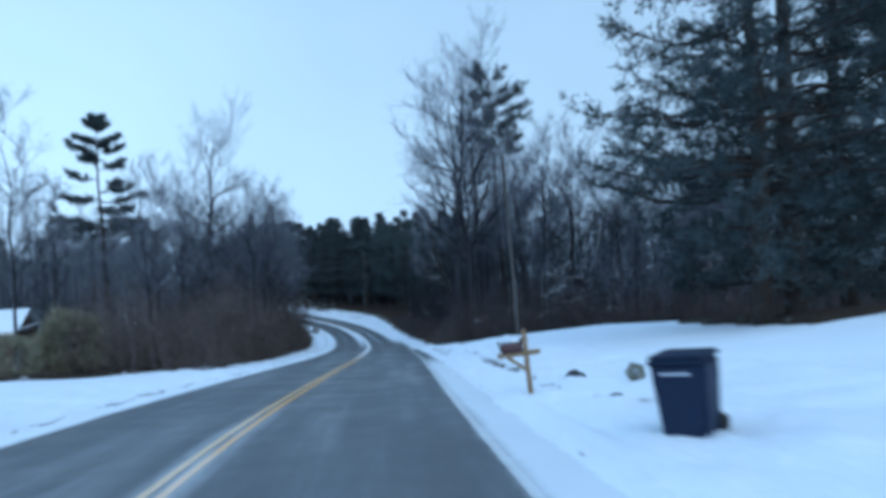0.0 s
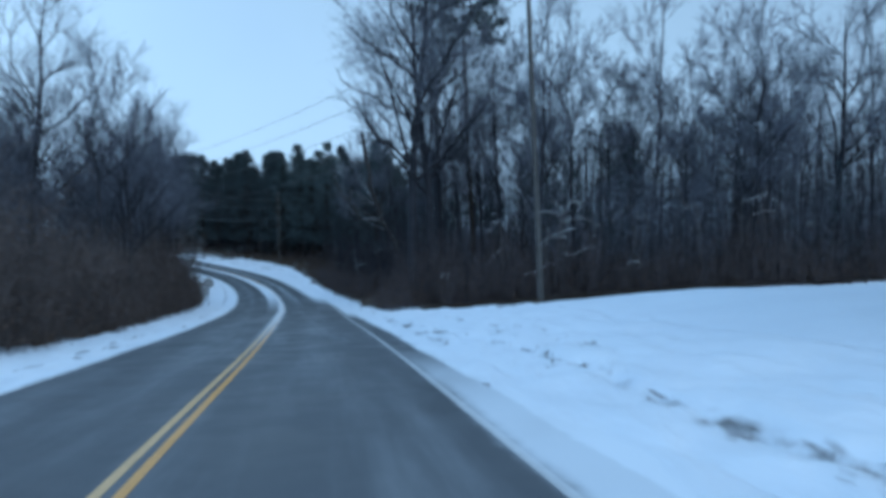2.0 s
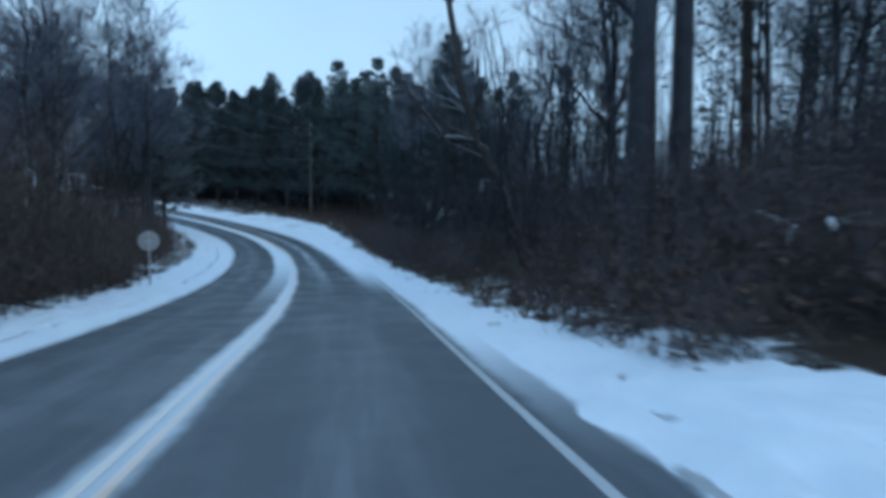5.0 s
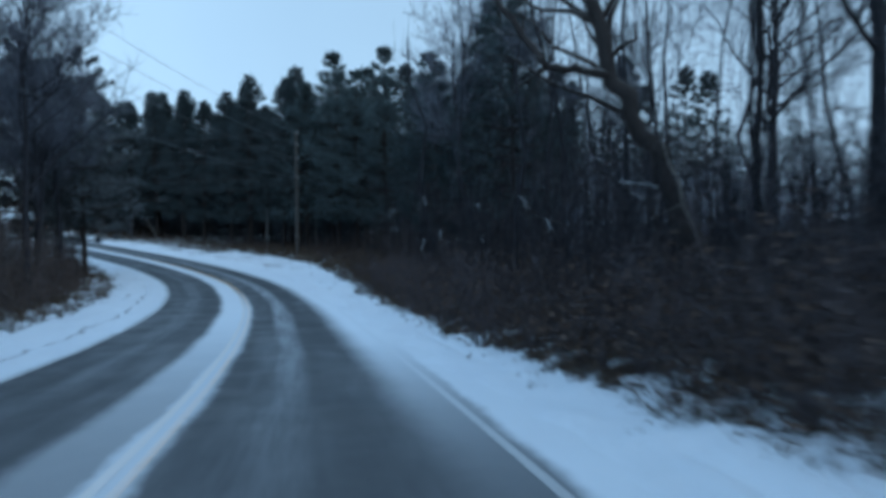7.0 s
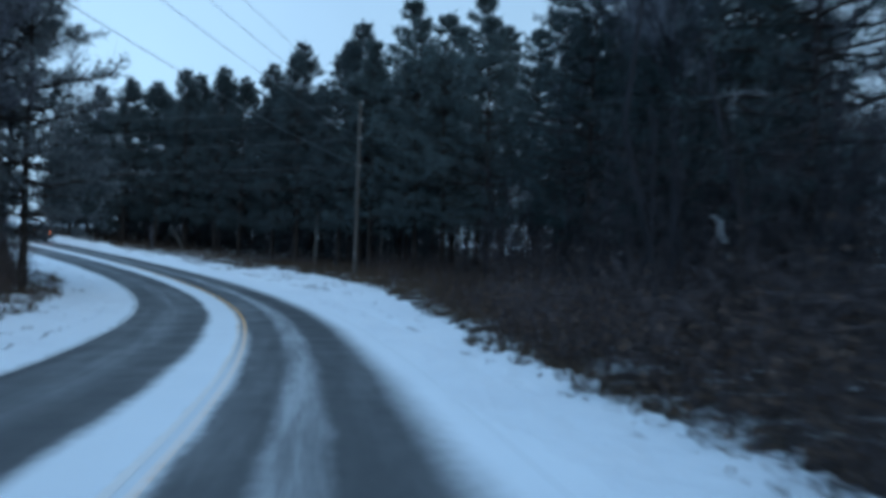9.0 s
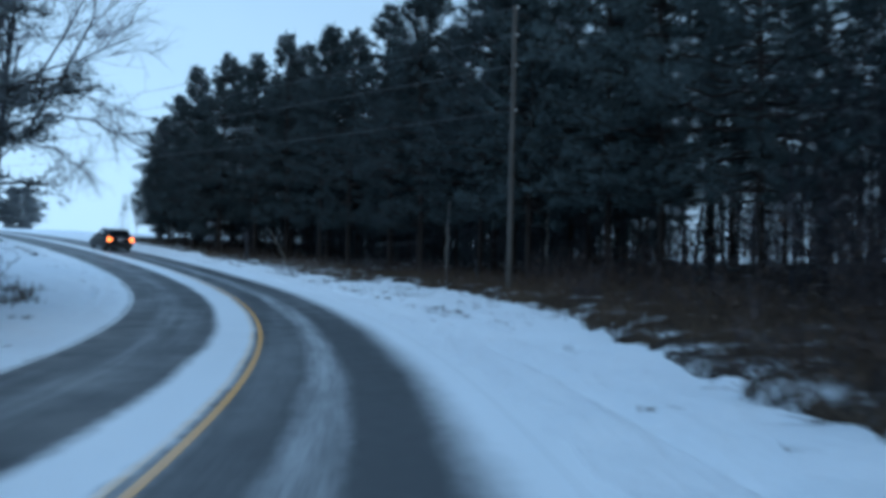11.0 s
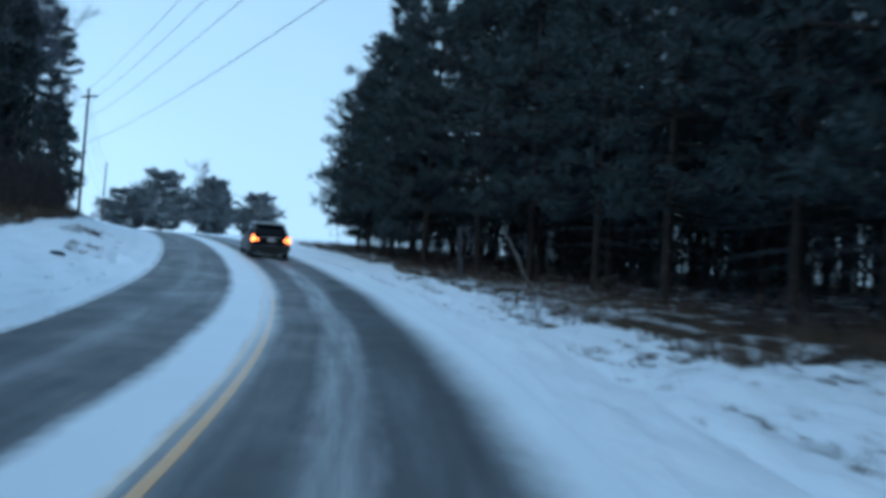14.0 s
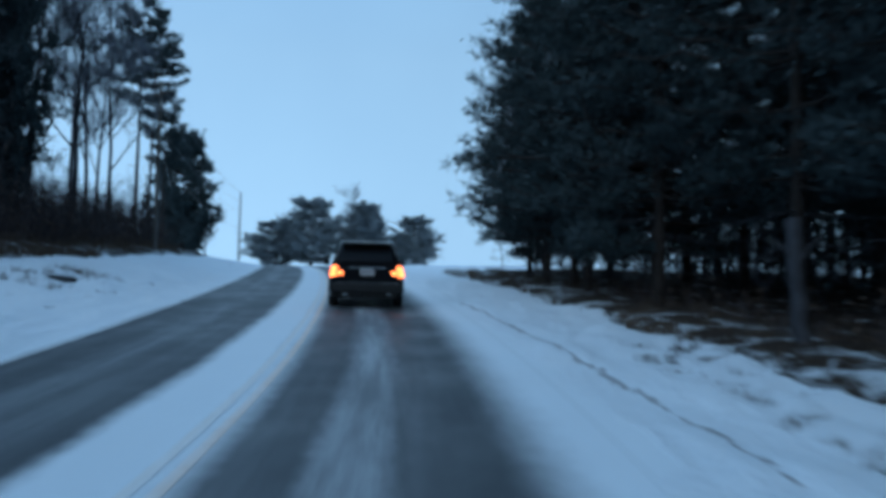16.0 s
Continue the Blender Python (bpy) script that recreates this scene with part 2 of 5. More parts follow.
    first = maths(n, l, "MULTIPLY", band(-0.36, 0.22, 0.16), maths(n, l, "MULTIPLY", streak, smooth_step(n, l, s, 8, 17, 0.40, 0.0)))
    dust = maths(n, l, "MAXIMUM", dust, first)
    total = centre
    for x in (wheel, right, left, edge, dust):
        total = maths(n, l, "MAXIMUM", total, x)
    return total, jit, p


def asphalt_material():
    m, n, l, b = material("asphalt", 0.62, 0.4)
    cover, jit, p = snow_cover(n, l)
    grain, broad = noise_node(n, l, 90, 4, p), noise_node(n, l, 0.8, 5, p)
    c = ramp(n, l, maths(n, l, "MULTIPLY_ADD", grain, 0.5, maths(n, l, "MULTIPLY", broad, 0.5)), [(0.3, (0.045, 0.048, 0.054)), (0.7, (0.098, 0.104, 0.113))])
    uv = n.new("ShaderNodeUVMap")
    uv.uv_map = "road"
    sep = n.new("ShaderNodeSeparateXYZ")
    l.new(uv.outputs["UV"], sep.inputs["Vector"])
    wet = n.new("ShaderNodeVectorMath")
    wet.operation = "SCALE"
    l.new(c, wet.inputs[0])
    l.new(smooth_step(n, l, sep.outputs["Y"], 50, 85, 1.0, 0.68), wet.inputs["Scale"])
    l.new(blend(n, l, cover, wet.outputs["Vector"], SNOW_TINT), b.inputs["Base Color"])
    l.new(smooth_step(n, l, broad, 0.3, 0.7, 0.45, 0.7), b.inputs["Roughness"])
    relief(n, l, b, maths(n, l, "MULTIPLY_ADD", cover, 1.5, grain), 0.5, 0.006)
    return m


def paint_material(name, colour, worn):
    m, n, l, b = material(name, 0.6, 0.3)
    cover, jit, p = snow_cover(n, l)
    wear = smooth_step(n, l, noise_node(n, l, 14, 6, p, 0.7), 0.5, 0.72, 0.0, worn)
    c = blend(n, l, wear, colour, (0.08, 0.08, 0.085))
    l.new(blend(n, l, maths(n, l, "MULTIPLY", cover, 0.93), c, SNOW_TINT), b.inputs["Base Color"])
    return m


def snow_topped(name, dark, light, share):
    """Bark with snow lying on whatever faces up."""
    m, n, l, b = material(name, 0.85, 0.2)
    p = place(n)
    big, fine = noise_node(n, l, 2.2, 4, p), noise_node(n, l, 20, 5, p)
    bark = ramp(n, l, maths(n, l, "MULTIPLY_ADD", big, 0.6, maths(n, l, "MULTIPLY", fine, 0.4)), [(0.3, dark), (0.7, light)])
    sep = n.new("ShaderNodeSeparateXYZ")
    l.new(n.new("ShaderNodeNewGeometry").outputs["Normal"], sep.inputs["Vector"])
    up = maths(n, l, "MULTIPLY_ADD", big, 0.5, maths(n, l, "ADD", sep.outputs["Z"], -0.62))
    l.new(blend(n, l, smooth_step(n, l, up, 0.12, 0.34, 0.0, share), bark, SNOW_TINT), b.inputs["Base Color"])
    relief(n, l, b, fine, 0.6, 0.02)
    return m


SNOW = snow_material()
# snowy soil, which also paints the shade of grooves and snow clumps
SOIL_AND_SHADE = two_tone("soil_and_groove_shade", (0.23, 0.225, 0.235), (0.60, 0.61, 0.64), 9, 0.9, 0.02)
ASPHALT = asphalt_material()
YELLOW = paint_material("yellow_paint", (0.64, 0.32, 0.075), 0.55)
DUSTED_YELLOW = paint_material("dusted_yellow_paint", (0.62, 0.39, 0.17), 0.6)
WHITE_LINE = paint_material("white_paint", (0.46, 0.46, 0.46), 0.75)
BARK = two_tone("grey_bark", (0.027, 0.027, 0.031), (0.080, 0.080, 0.092), 2.5, 0.9, 0.02)
# darker copy of the grey bark, mostly for trees in the woods
DEEP_BARK = two_tone("dark_bark", (0.014, 0.015, 0.019), (0.044, 0.045, 0.055), 2.5, 0.9, 0.02)
PINE_BARK = two_tone("pine_bark", (0.017, 0.014, 0.013), (0.050, 0.041, 0.037), 3.0, 0.9, 0.03)
PALE_BARK = two_tone("pale_bark", (0.11, 0.10, 0.09), (0.28, 0.265, 0.25), 2.0, 0.85, 0.015)
VINE = snow_topped("snow_laden_vine", (0.06, 0.055, 0.055), (0.17, 0.16, 0.155), 0.75)
SNOWY_BARK = snow_topped("snow_topped_bark", (0.026, 0.024, 0.024), (0.078, 0.070, 0.068), 0.42)
# frost dust on the twigs, plus the blue of hazy air tinted in
TWIG = two_tone("frost_and_haze_twig", (0.068, 0.074, 0.095), (0.190, 0.200, 0.240), 0.9, 0.9, 0, 0.2, 0.3)
BRUSH = two_tone("brush_stem", (0.032, 0.028, 0.031), (0.096, 0.082, 0.086), 0.4, 0.9, 0, 0.2, 0.25)
PALE_BRUSH = two_tone("grey_brown_brush_stem", (0.050, 0.042, 0.041), (0.148, 0.122, 0.116), 0.4, 0.9, 0, 0.2, 0.25)
DEAD_LEAF = two_tone("dead_leaf", (0.045, 0.032, 0.026), (0.140, 0.098, 0.076), 0.5, 0.9, 0, 0.2, 0.3)
DEAD_GRASS = two_tone("dead_grass", (0.048, 0.036, 0.027), (0.130, 0.095, 0.067), 0.6, 0.9, 0, 0.2, 0.3)
NEEDLES = two_tone("pine_needles", (0.018, 0.029, 0.032), (0.055, 0.073, 0.080), 0.5, 0.75, 0, 0.2, 0.22)
# lighter, bluer copy of the needles, with haze painted into it
HAZED_NEEDLES = two_tone("hazed_pine_needles", (0.030, 0.047, 0.051), (0.088, 0.116, 0.123), 0.5, 0.75, 0, 0.2, 0.22)
# pale blue-grey needles: the haze of distance is put into the colour
FAR_HAZE = two_tone("far_haze_needles", (0.12, 0.145, 0.165), (0.27, 0.30, 0.325), 0.6, 0.8, 0, 0.25, 0.25)
DUSTED = two_tone("snow_dusted_needles", (0.030, 0.042, 0.045), (0.135, 0.152, 0.166), 0.8, 0.8, 0, 0.25, 0.35)
POLE_WOOD = two_tone("weathered_pole_wood", (0.052, 0.048, 0.045), (0.13, 0.12, 0.11), 1.5, 0.85, 0.01)
WIRE = two_tone("grey_wire", (0.09, 0.09, 0.095), (0.15, 0.15, 0.155), 2, 0.5, 0)
METAL = two_tone("galvanised_metal", (0.30, 0.31, 0.32), (0.45, 0.46, 0.47), 5, 0.5, 0)


# ---- mesh tools ----
class Build:
    """Gathers arrays of vertices and faces into one mesh."""

    def __init__(self):
        self.v, self.f, self.slots, self.count = [], [], [], 0

    def add(self, verts, faces, slot=0):
        verts = np.asarray(verts, float).reshape(-1, 3)
        faces = np.asarray(faces, int)
        self.v.append(verts)
        self.f.append(faces + self.count)
        self.slots.append(np.full(len(faces), slot))
        self.count += len(verts)
        return self

    def mesh(self, name, mats, smooth=True, uv=None):
        me = bpy.data.meshes.new(name)
        v = np.concatenate(self.v)
        me.vertices.add(len(v))
        me.vertices.foreach_set("co", v.ravel())
        loops = np.concatenate([f.ravel() for f in self.f])
        sizes = np.concatenate([np.full(len(f), f.shape[1]) for f in self.f])
        me.loops.add(len(loops))
        me.loops.foreach_set("vertex_index", loops.astype(np.int32))
        me.polygons.add(len(sizes))
        me.polygons.foreach_set("loop_start", np.concatenate([[0], np.cumsum(sizes)[:-1]]).astype(np.int32))
        for m in mats if isinstance(mats, (list, tuple)) else [mats]:
            me.materials.append(m)
        me.polygons.foreach_set("material_index", np.concatenate(self.slots).astype(np.int32))
        me.update(calc_edges=True)
        me.validate()
        me.polygons.foreach_set("use_smooth", np.full(len(me.polygons), smooth))
        if uv is not None:
            layer = me.uv_layers.new(name="road")
            layer.data.foreach_set("uv", uv[loops].astype(np.float32).ravel())
        return me


def tubes(b, paths, radii, sides=3, slot=0):
    """Tapered tubes along N paths of K points each."""
    paths, radii = np.asarray(paths, float), np.asarray(radii, float)
    n, k, _ = paths.shape
    tan = np.gradient(paths, axis=1)
    tan /= np.linalg.norm(tan, axis=-1, keepdims=True) + 1e-9
    ref = np.where(np.abs(tan[..., 2:3]) > 0.8, np.array([1.0, 0, 0]), np.array([0, 0, 1.0]))
    u = np.cross(tan, ref)
    u /= np.linalg.norm(u, axis=-1, keepdims=True) + 1e-9
    w = np.cross(tan, u)
    ang = np.arange(sides) * 2 * np.pi / sides
    ring = paths[:, :, None] + radii[:, :, None, None] * (np.cos(ang)[None, None, :, None] * u[:, :, None] + np.sin(ang)[None, None, :, None] * w[:, :, None])
    idx = np.arange(n * k * sides).reshape(n, k, sides)
    nxt = np.roll(idx, -1, axis=2)
    quads = np.stack([idx[:, :-1], nxt[:, :-1], nxt[:, 1:], idx[:, 1:]], -1).reshape(-1, 4)
    b.add(ring, quads, slot)


def blades(b, base, way, length, width, rng, slot=0):
    """Thin pointed blades from base points along ways."""
    base, way = np.asarray(base, float), np.asarray(way, float)
    way = way / (np.linalg.norm(way, axis=1, keepdims=True) + 1e-9)
    side = np.cross(way, rng.normal(size=way.shape))
    side /= np.linalg.norm(side, axis=1, keepdims=True) + 1e-9
    length, width = np.broadcast_to(length, len(base))[:, None], np.broadcast_to(width, len(base))[:, None]
    v = np.stack([base - side * width / 2, base + side * width / 2, base + way * length], 1)
    b.add(v, np.arange(3 * len(base)).reshape(-1, 3), slot)


def part(name, b, mat, parent, label=""):
    """One mesh under a thing or a part. b: a Build, or a bmesh, which is used up."""
    if isinstance(b, Build):
        me = b.mesh(name, mat)
    else:
        me = bpy.data.meshes.new(name)
        b.to_mesh(me)
        b.free()
        for one in mat if isinstance(mat, (list, tuple)) else [mat]:
            me.materials.append(one)
    ob = new(name, me)
    ob.parent = parent
    if label:
        tagged(ob, label=label)
    return ob


def empty(name, label, category, group="", kind=""):
    return tagged(new(name), label, category, group, kind)


def spot_xy(x, y):
    return Vector((x, y, float(land_z(x, y))))


def spot(s, lat, sink=0.0):
    """A place on the land, from the road's s and lat."""
    x, y, _ = road_point(s, lat)
    return Vector((x, y, float(land_z(x, y)) - sink))


# ---- solids ----
def block(size, at=(0, 0, 0), bevel=0.01, taper=(1.0, 1.0), turn=None, b=None):
    """A box with soft edges; taper scales its top. Adds to b where one is given."""
    b = b or bmesh.new()
    made = bmesh.ops.create_cube(b, size=1)["verts"]
    for v in made:
        k = v.co.z > 0
        v.co = Vector((v.co.x * size[0] * (taper[0] if k else 1), v.co.y * size[1] * (taper[1] if k else 1), v.co.z * size[2]))
    if bevel:
        edges = list({e for v in made for e in v.link_edges})
        made = bmesh.ops.bevel(b, geom=edges, offset=bevel, segments=2, affect="EDGES")["verts"]
    m = Matrix.Translation(at) @ (turn.to_matrix().to_4x4() if turn else Matrix.Identity(4))
    for v in made:
        v.co = m @ v.co
    return b


def loft(sections):
    """A closed skin over cross-sections, each a ring of points of one length."""
    b = Build()
    v = np.array(sections, float)
    n, k, _ = v.shape
    idx = np.arange(n * k).reshape(n, k)
    nxt = np.roll(idx, -1, axis=1)
    b.add(v, np.stack([idx[:-1], nxt[:-1], nxt[1:], idx[1:]], -1).reshape(-1, 4))
    for ring, flip in ((v[0], True), (v[-1], False)):
        tri = np.array([[0, i, i + 1] for i in range(1, k - 1)])
        b.add(ring, tri[:, ::-1] if flip else tri)
    return b


def rounded(y, low, high, z0, z1, r=0.12, n=5):
    """A ring at y: half-widths low and high at heights z0 and z1, with round corners."""
    out = []
    for sx, sz, a0 in ((1, -1, -90), (1, 1, 0), (-1, 1, 90), (-1, -1, 180)):
        hw, z = (low if sz < 0 else high), (z0 if sz < 0 else z1)
        for q in range(n):
            a = radians(a0 + 90 * q / (n - 1))
            out.append((sx * (hw - r) + r * math.cos(a), y, z - sz * r + r * math.sin(a)))
    return out


# ---- ground, road, verges ----
def steps(lo, hi, fine, reach):
    out, d, a = [], fine, hi
    while a < reach:
        d *= 1.25
        a += d
        out.append(a)
    low, d, a = [], fine, lo
    while a > -reach:
        d *= 1.25
        a -= d
        low.append(a)
    return np.array(low[::-1] + list(np.arange(lo, hi + 0.01, fine)) + out)


def build_ground():
    gx, gy = steps(-110, 70, 1.25, 2500), steps(-30, 235, 1.25, 2500)
    x, y = np.meshgrid(gx, gy, indexing="ij")
    z = land_z(x, y)
    s, lat, _ = along(x, y)
    z -= (0.45 * np.clip((8.2 - np.abs(lat)) / 1.6, 0, 1)).reshape(z.shape)
    idx = np.arange(x.size).reshape(x.shape)
    quads = np.stack([idx[:-1, :-1], idx[1:, :-1], idx[1:, 1:], idx[:-1, 1:]], -1).reshape(-1, 4)
    b = Build().add(np.stack([x, y, z], -1), quads)
    return tagged(new("ground", b.mesh("ground", SNOW)), "open land under trodden and drifted snow", "ground", kind="structure")


def strip(name, mat, s, lats, dz, label, category, under=None):
    """A band along the road with given lateral places."""
    s = np.asarray(s, float)
    ss, ll = np.meshgrid(s, np.asarray(lats, float), indexing="ij")
    v = road_point(ss, ll, dz)
    idx = np.arange(ss.size).reshape(ss.shape)
    quads = np.stack([idx[:-1, :-1], idx[:-1, 1:], idx[1:, 1:], idx[1:, :-1]], -1).reshape(-1, 4)
    b = Build().add(v, quads)
    uv = np.stack([ll.ravel(), ss.ravel()], -1)
    ob = new(name, b.mesh(name, mat, uv=uv))
    if under:
        ob.parent = under
    else:
        tagged(ob, label, category, kind="structure")
    return ob


def fractal(x, y, size, seed):
    """Smooth random relief from sums of turned waves."""
    r = np.random.default_rng(seed)
    out = np.zeros(np.shape(x))
    amp = 1.0
    for octave in range(4):
        for _ in range(4):
            a, p = r.uniform(0, 2 * np.pi), r.uniform(0, 2 * np.pi)
            k = 2 * np.pi / size * 2 ** octave * r.uniform(0.7, 1.3)
            out += amp * np.sin(k * (x * np.cos(a) + y * np.sin(a)) + p) / 4
        amp *= 0.55
    return out


def verge(name, side, label):
    """The snowy shoulder from the carriageway's edge to the land, with its lumps and ruts."""
    s = np.concatenate([np.arange(-28, 4, 0.5), np.arange(4, 170, 0.2), np.arange(170, 300, 1.0)])
    inner = np.interp(s, [-28, 74, 92, 300], [3.72, 3.55, 3.05, 3.05]) if side > 0 else np.interp(s, [-28, 300], [3.30, 3.30])
    u = np.concatenate([np.linspace(0, 0.6, 6), np.linspace(0.66, 2.2, 34), np.linspace(2.3, 5.6, 26)])
    ss = np.repeat(s[:, None], len(u), 1)
    edge = inner[:, None] + 0.16 * fractal(ss, 0 * ss, 7, 5 + side) + 0.07 * fractal(ss, 0 * ss, 1.6, 15 + side) - 0.35
    lat = side * (edge + u[None])
    p = road_point(ss, lat)
    base = land_z(p[..., 0], p[..., 1])
    rz = p[..., 2]
    grow = (np.clip(u / 1.1, 0, 1) ** 1.5)[None]
    lumps = 0.045 * fractal(ss * 0.3, lat, 1.1, 41) + 0.035 * fractal(p[..., 0], p[..., 1], 1.6, 21) + 0.05 * fractal(p[..., 0], p[..., 1], 5, 22)
    rough = np.interp(u, [1.4, 2.4, 4.6, 5.4], [0.15, 1.0, 1.0, 0.3])[None]
    rough = rough * np.interp(ss, [56, 62, 74, 80, 112, 118, 134, 140], [1, 2.0, 2.0, 1, 1, 1.15, 1.15, 1])
    lumps = lumps + 0.055 * rough * np.abs(fractal(ss, lat, 0.9, 43)) - 0.02 * rough
    from_rut = np.abs(lat) - np.interp(ss, [136, 142, 146, 150, 157, 170], [4.5, 4.2, 4.0, 3.85, 3.6, 3.6] if side > 0 else [4.4, 4.2, 4.5, 4.7, 5.0, 5.2]) - 0.12 * fractal(ss, 0 * ss, 16, 9)
    rutted = np.maximum(np.clip(fractal(ss, 0 * ss, 14, 31) * 2.5, 0, 1), np.interp(ss, [138, 141, 156, 162], [0, 1, 1, 0]) * (side > 0))
    rut = -0.085 * np.exp(-(from_rut / 0.13) ** 2) * rutted * np.clip((np.abs(lat) - 4.2) / 0.3, 0.2, 1)
    lip = np.interp(ss, [12, 20, 30, 40, 52, 112, 120, 126, 134, 140], [4.9, 5.15, 5.5, 4.7, 4.4, 5.8, 5.5, 5.2, 5.3, 4.9]) + 0.16 * fractal(ss, 0 * ss, 5, 91) + 0.09 * fractal(ss, 0 * ss, 1.2, 92)
    lipped = np.interp(ss, [10, 15, 50, 55, 112, 118, 132, 136], [0, 1, 1, 0, 0, 1, 1, 0]) * (side > 0)
    past = np.abs(lat) - lip
    broken = np.clip(0.65 + 0.6 * fractal(ss, lat, 2.2, 93), 0.1, 1.2)
    lumps = lumps + lipped * broken * (0.10 * np.clip(past / 0.22, 0, 1) * np.exp(-np.clip(past, 0, 9) / 1.2) - 0.05 * np.exp(-((past + 0.06) / 0.12) ** 2))
    ridge = np.interp(ss, [-20, 0, 60, 72], [0, 1, 1, 0]) * (side < 0)
    behind = np.abs(lat) - 4.35 - 0.12 * fractal(ss, 0 * ss, 9, 95)
    lumps = lumps + ridge * (0.07 * np.exp(-((behind + 0.35) / 0.22) ** 2) - 0.05 * np.exp(-(behind / 0.16) ** 2))
    z = (rz - 0.05) * (1 - grow) + (base + 0.05 + lumps + rut) * grow
    z = np.where(u[None] > 5.2, z - 0.10, z)
    z = np.where((u[None] > 0.8) & (np.abs(lat) < 4.5), np.maximum(z, rz + 0.012), z)
    idx = np.arange(ss.size).reshape(ss.shape)
    quads = np.stack([idx[:-1, :-1], idx[:-1, 1:], idx[1:, 1:], idx[1:, :-1]], -1).reshape(-1, 4)
    # second slot: soil showing in ruts, and shade painted along grooves and lip
    bare = (np.abs(from_rut + 0.05 * fractal(ss, 0 * ss, 1.3, 78)) < 0.07 * fractal(ss * 2.5, lat * 5, 1.5, 77) - 0.01) & (rutted > 0.2) & ((ss > 136) | (side < 0))
    gouge = np.abs(np.abs(lat) - 3.85 - 0.14 * fractal(ss, 0 * ss, 2.6, 61)) < 0.07 * fractal(ss, 0 * ss, 3.4, 62) - 0.005
    bare |= (np.abs(from_rut + 0.03 * fractal(ss, 0 * ss, 1.3, 78)) < 0.03 + 0.03 * fractal(ss, lat, 2.0, 79)) & (ss > 143.5) & (ss < 157) & (side > 0)
    bare |= (np.abs(from_rut + 0.04 * fractal(ss, 0 * ss, 1.3, 78)) < 0.03 + 0.05 * fractal(ss, lat, 2.6, 80)) & (((ss > 34) & (ss < 66)) | ((ss > 76) & (ss < 104))) & (side < 0)
    bare |= gouge & (ss > 5) & (ss < 52)
    bare |= (np.abs(past) < 0.05 * fractal(ss, lat * 2, 1.1, 94)) & (broken > 0.7) & (lipped > 0.3) & (ss < 60)
    bare = bare.ravel()[quads[:, 0]]
    if side < 0:
        quads = quads[:, ::-1]
    b = Build().add(np.stack([p[..., 0], p[..., 1], z], -1), quads)
    b.slots = [np.where(bare, 1, 0)]
    return tagged(new(name, b.mesh(name, [SNOW, SOIL_AND_SHADE])), label, "verge", kind="structure")


build_ground()
road = strip("road", ASPHALT, np.arange(-29, 344, 1.0), [-3.9, -3.2, -2, -1, 0, 1, 2, 3.2, 4.3], 0.0, "two-lane asphalt road dusted with blown snow", "road")
for lat, paint in ((-0.24, DUSTED_YELLOW), (-0.05, YELLOW)):
    strip("centre_line", paint, np.arange(-29, 320, 1.0), [lat, lat + 0.10], 0.005, "", "", road)
for lat in (-3.42, LANE - 0.05):
    strip("edge_line", WHITE_LINE, np.arange(-29, 320, 1.0), [lat, lat + 0.10], 0.005, "", "", road)
verge("verge_right", 1, "snow-covered shoulder with tyre ruts and grass showing through")
verge("verge_left", -1, "snow-covered shoulder along the road edge")


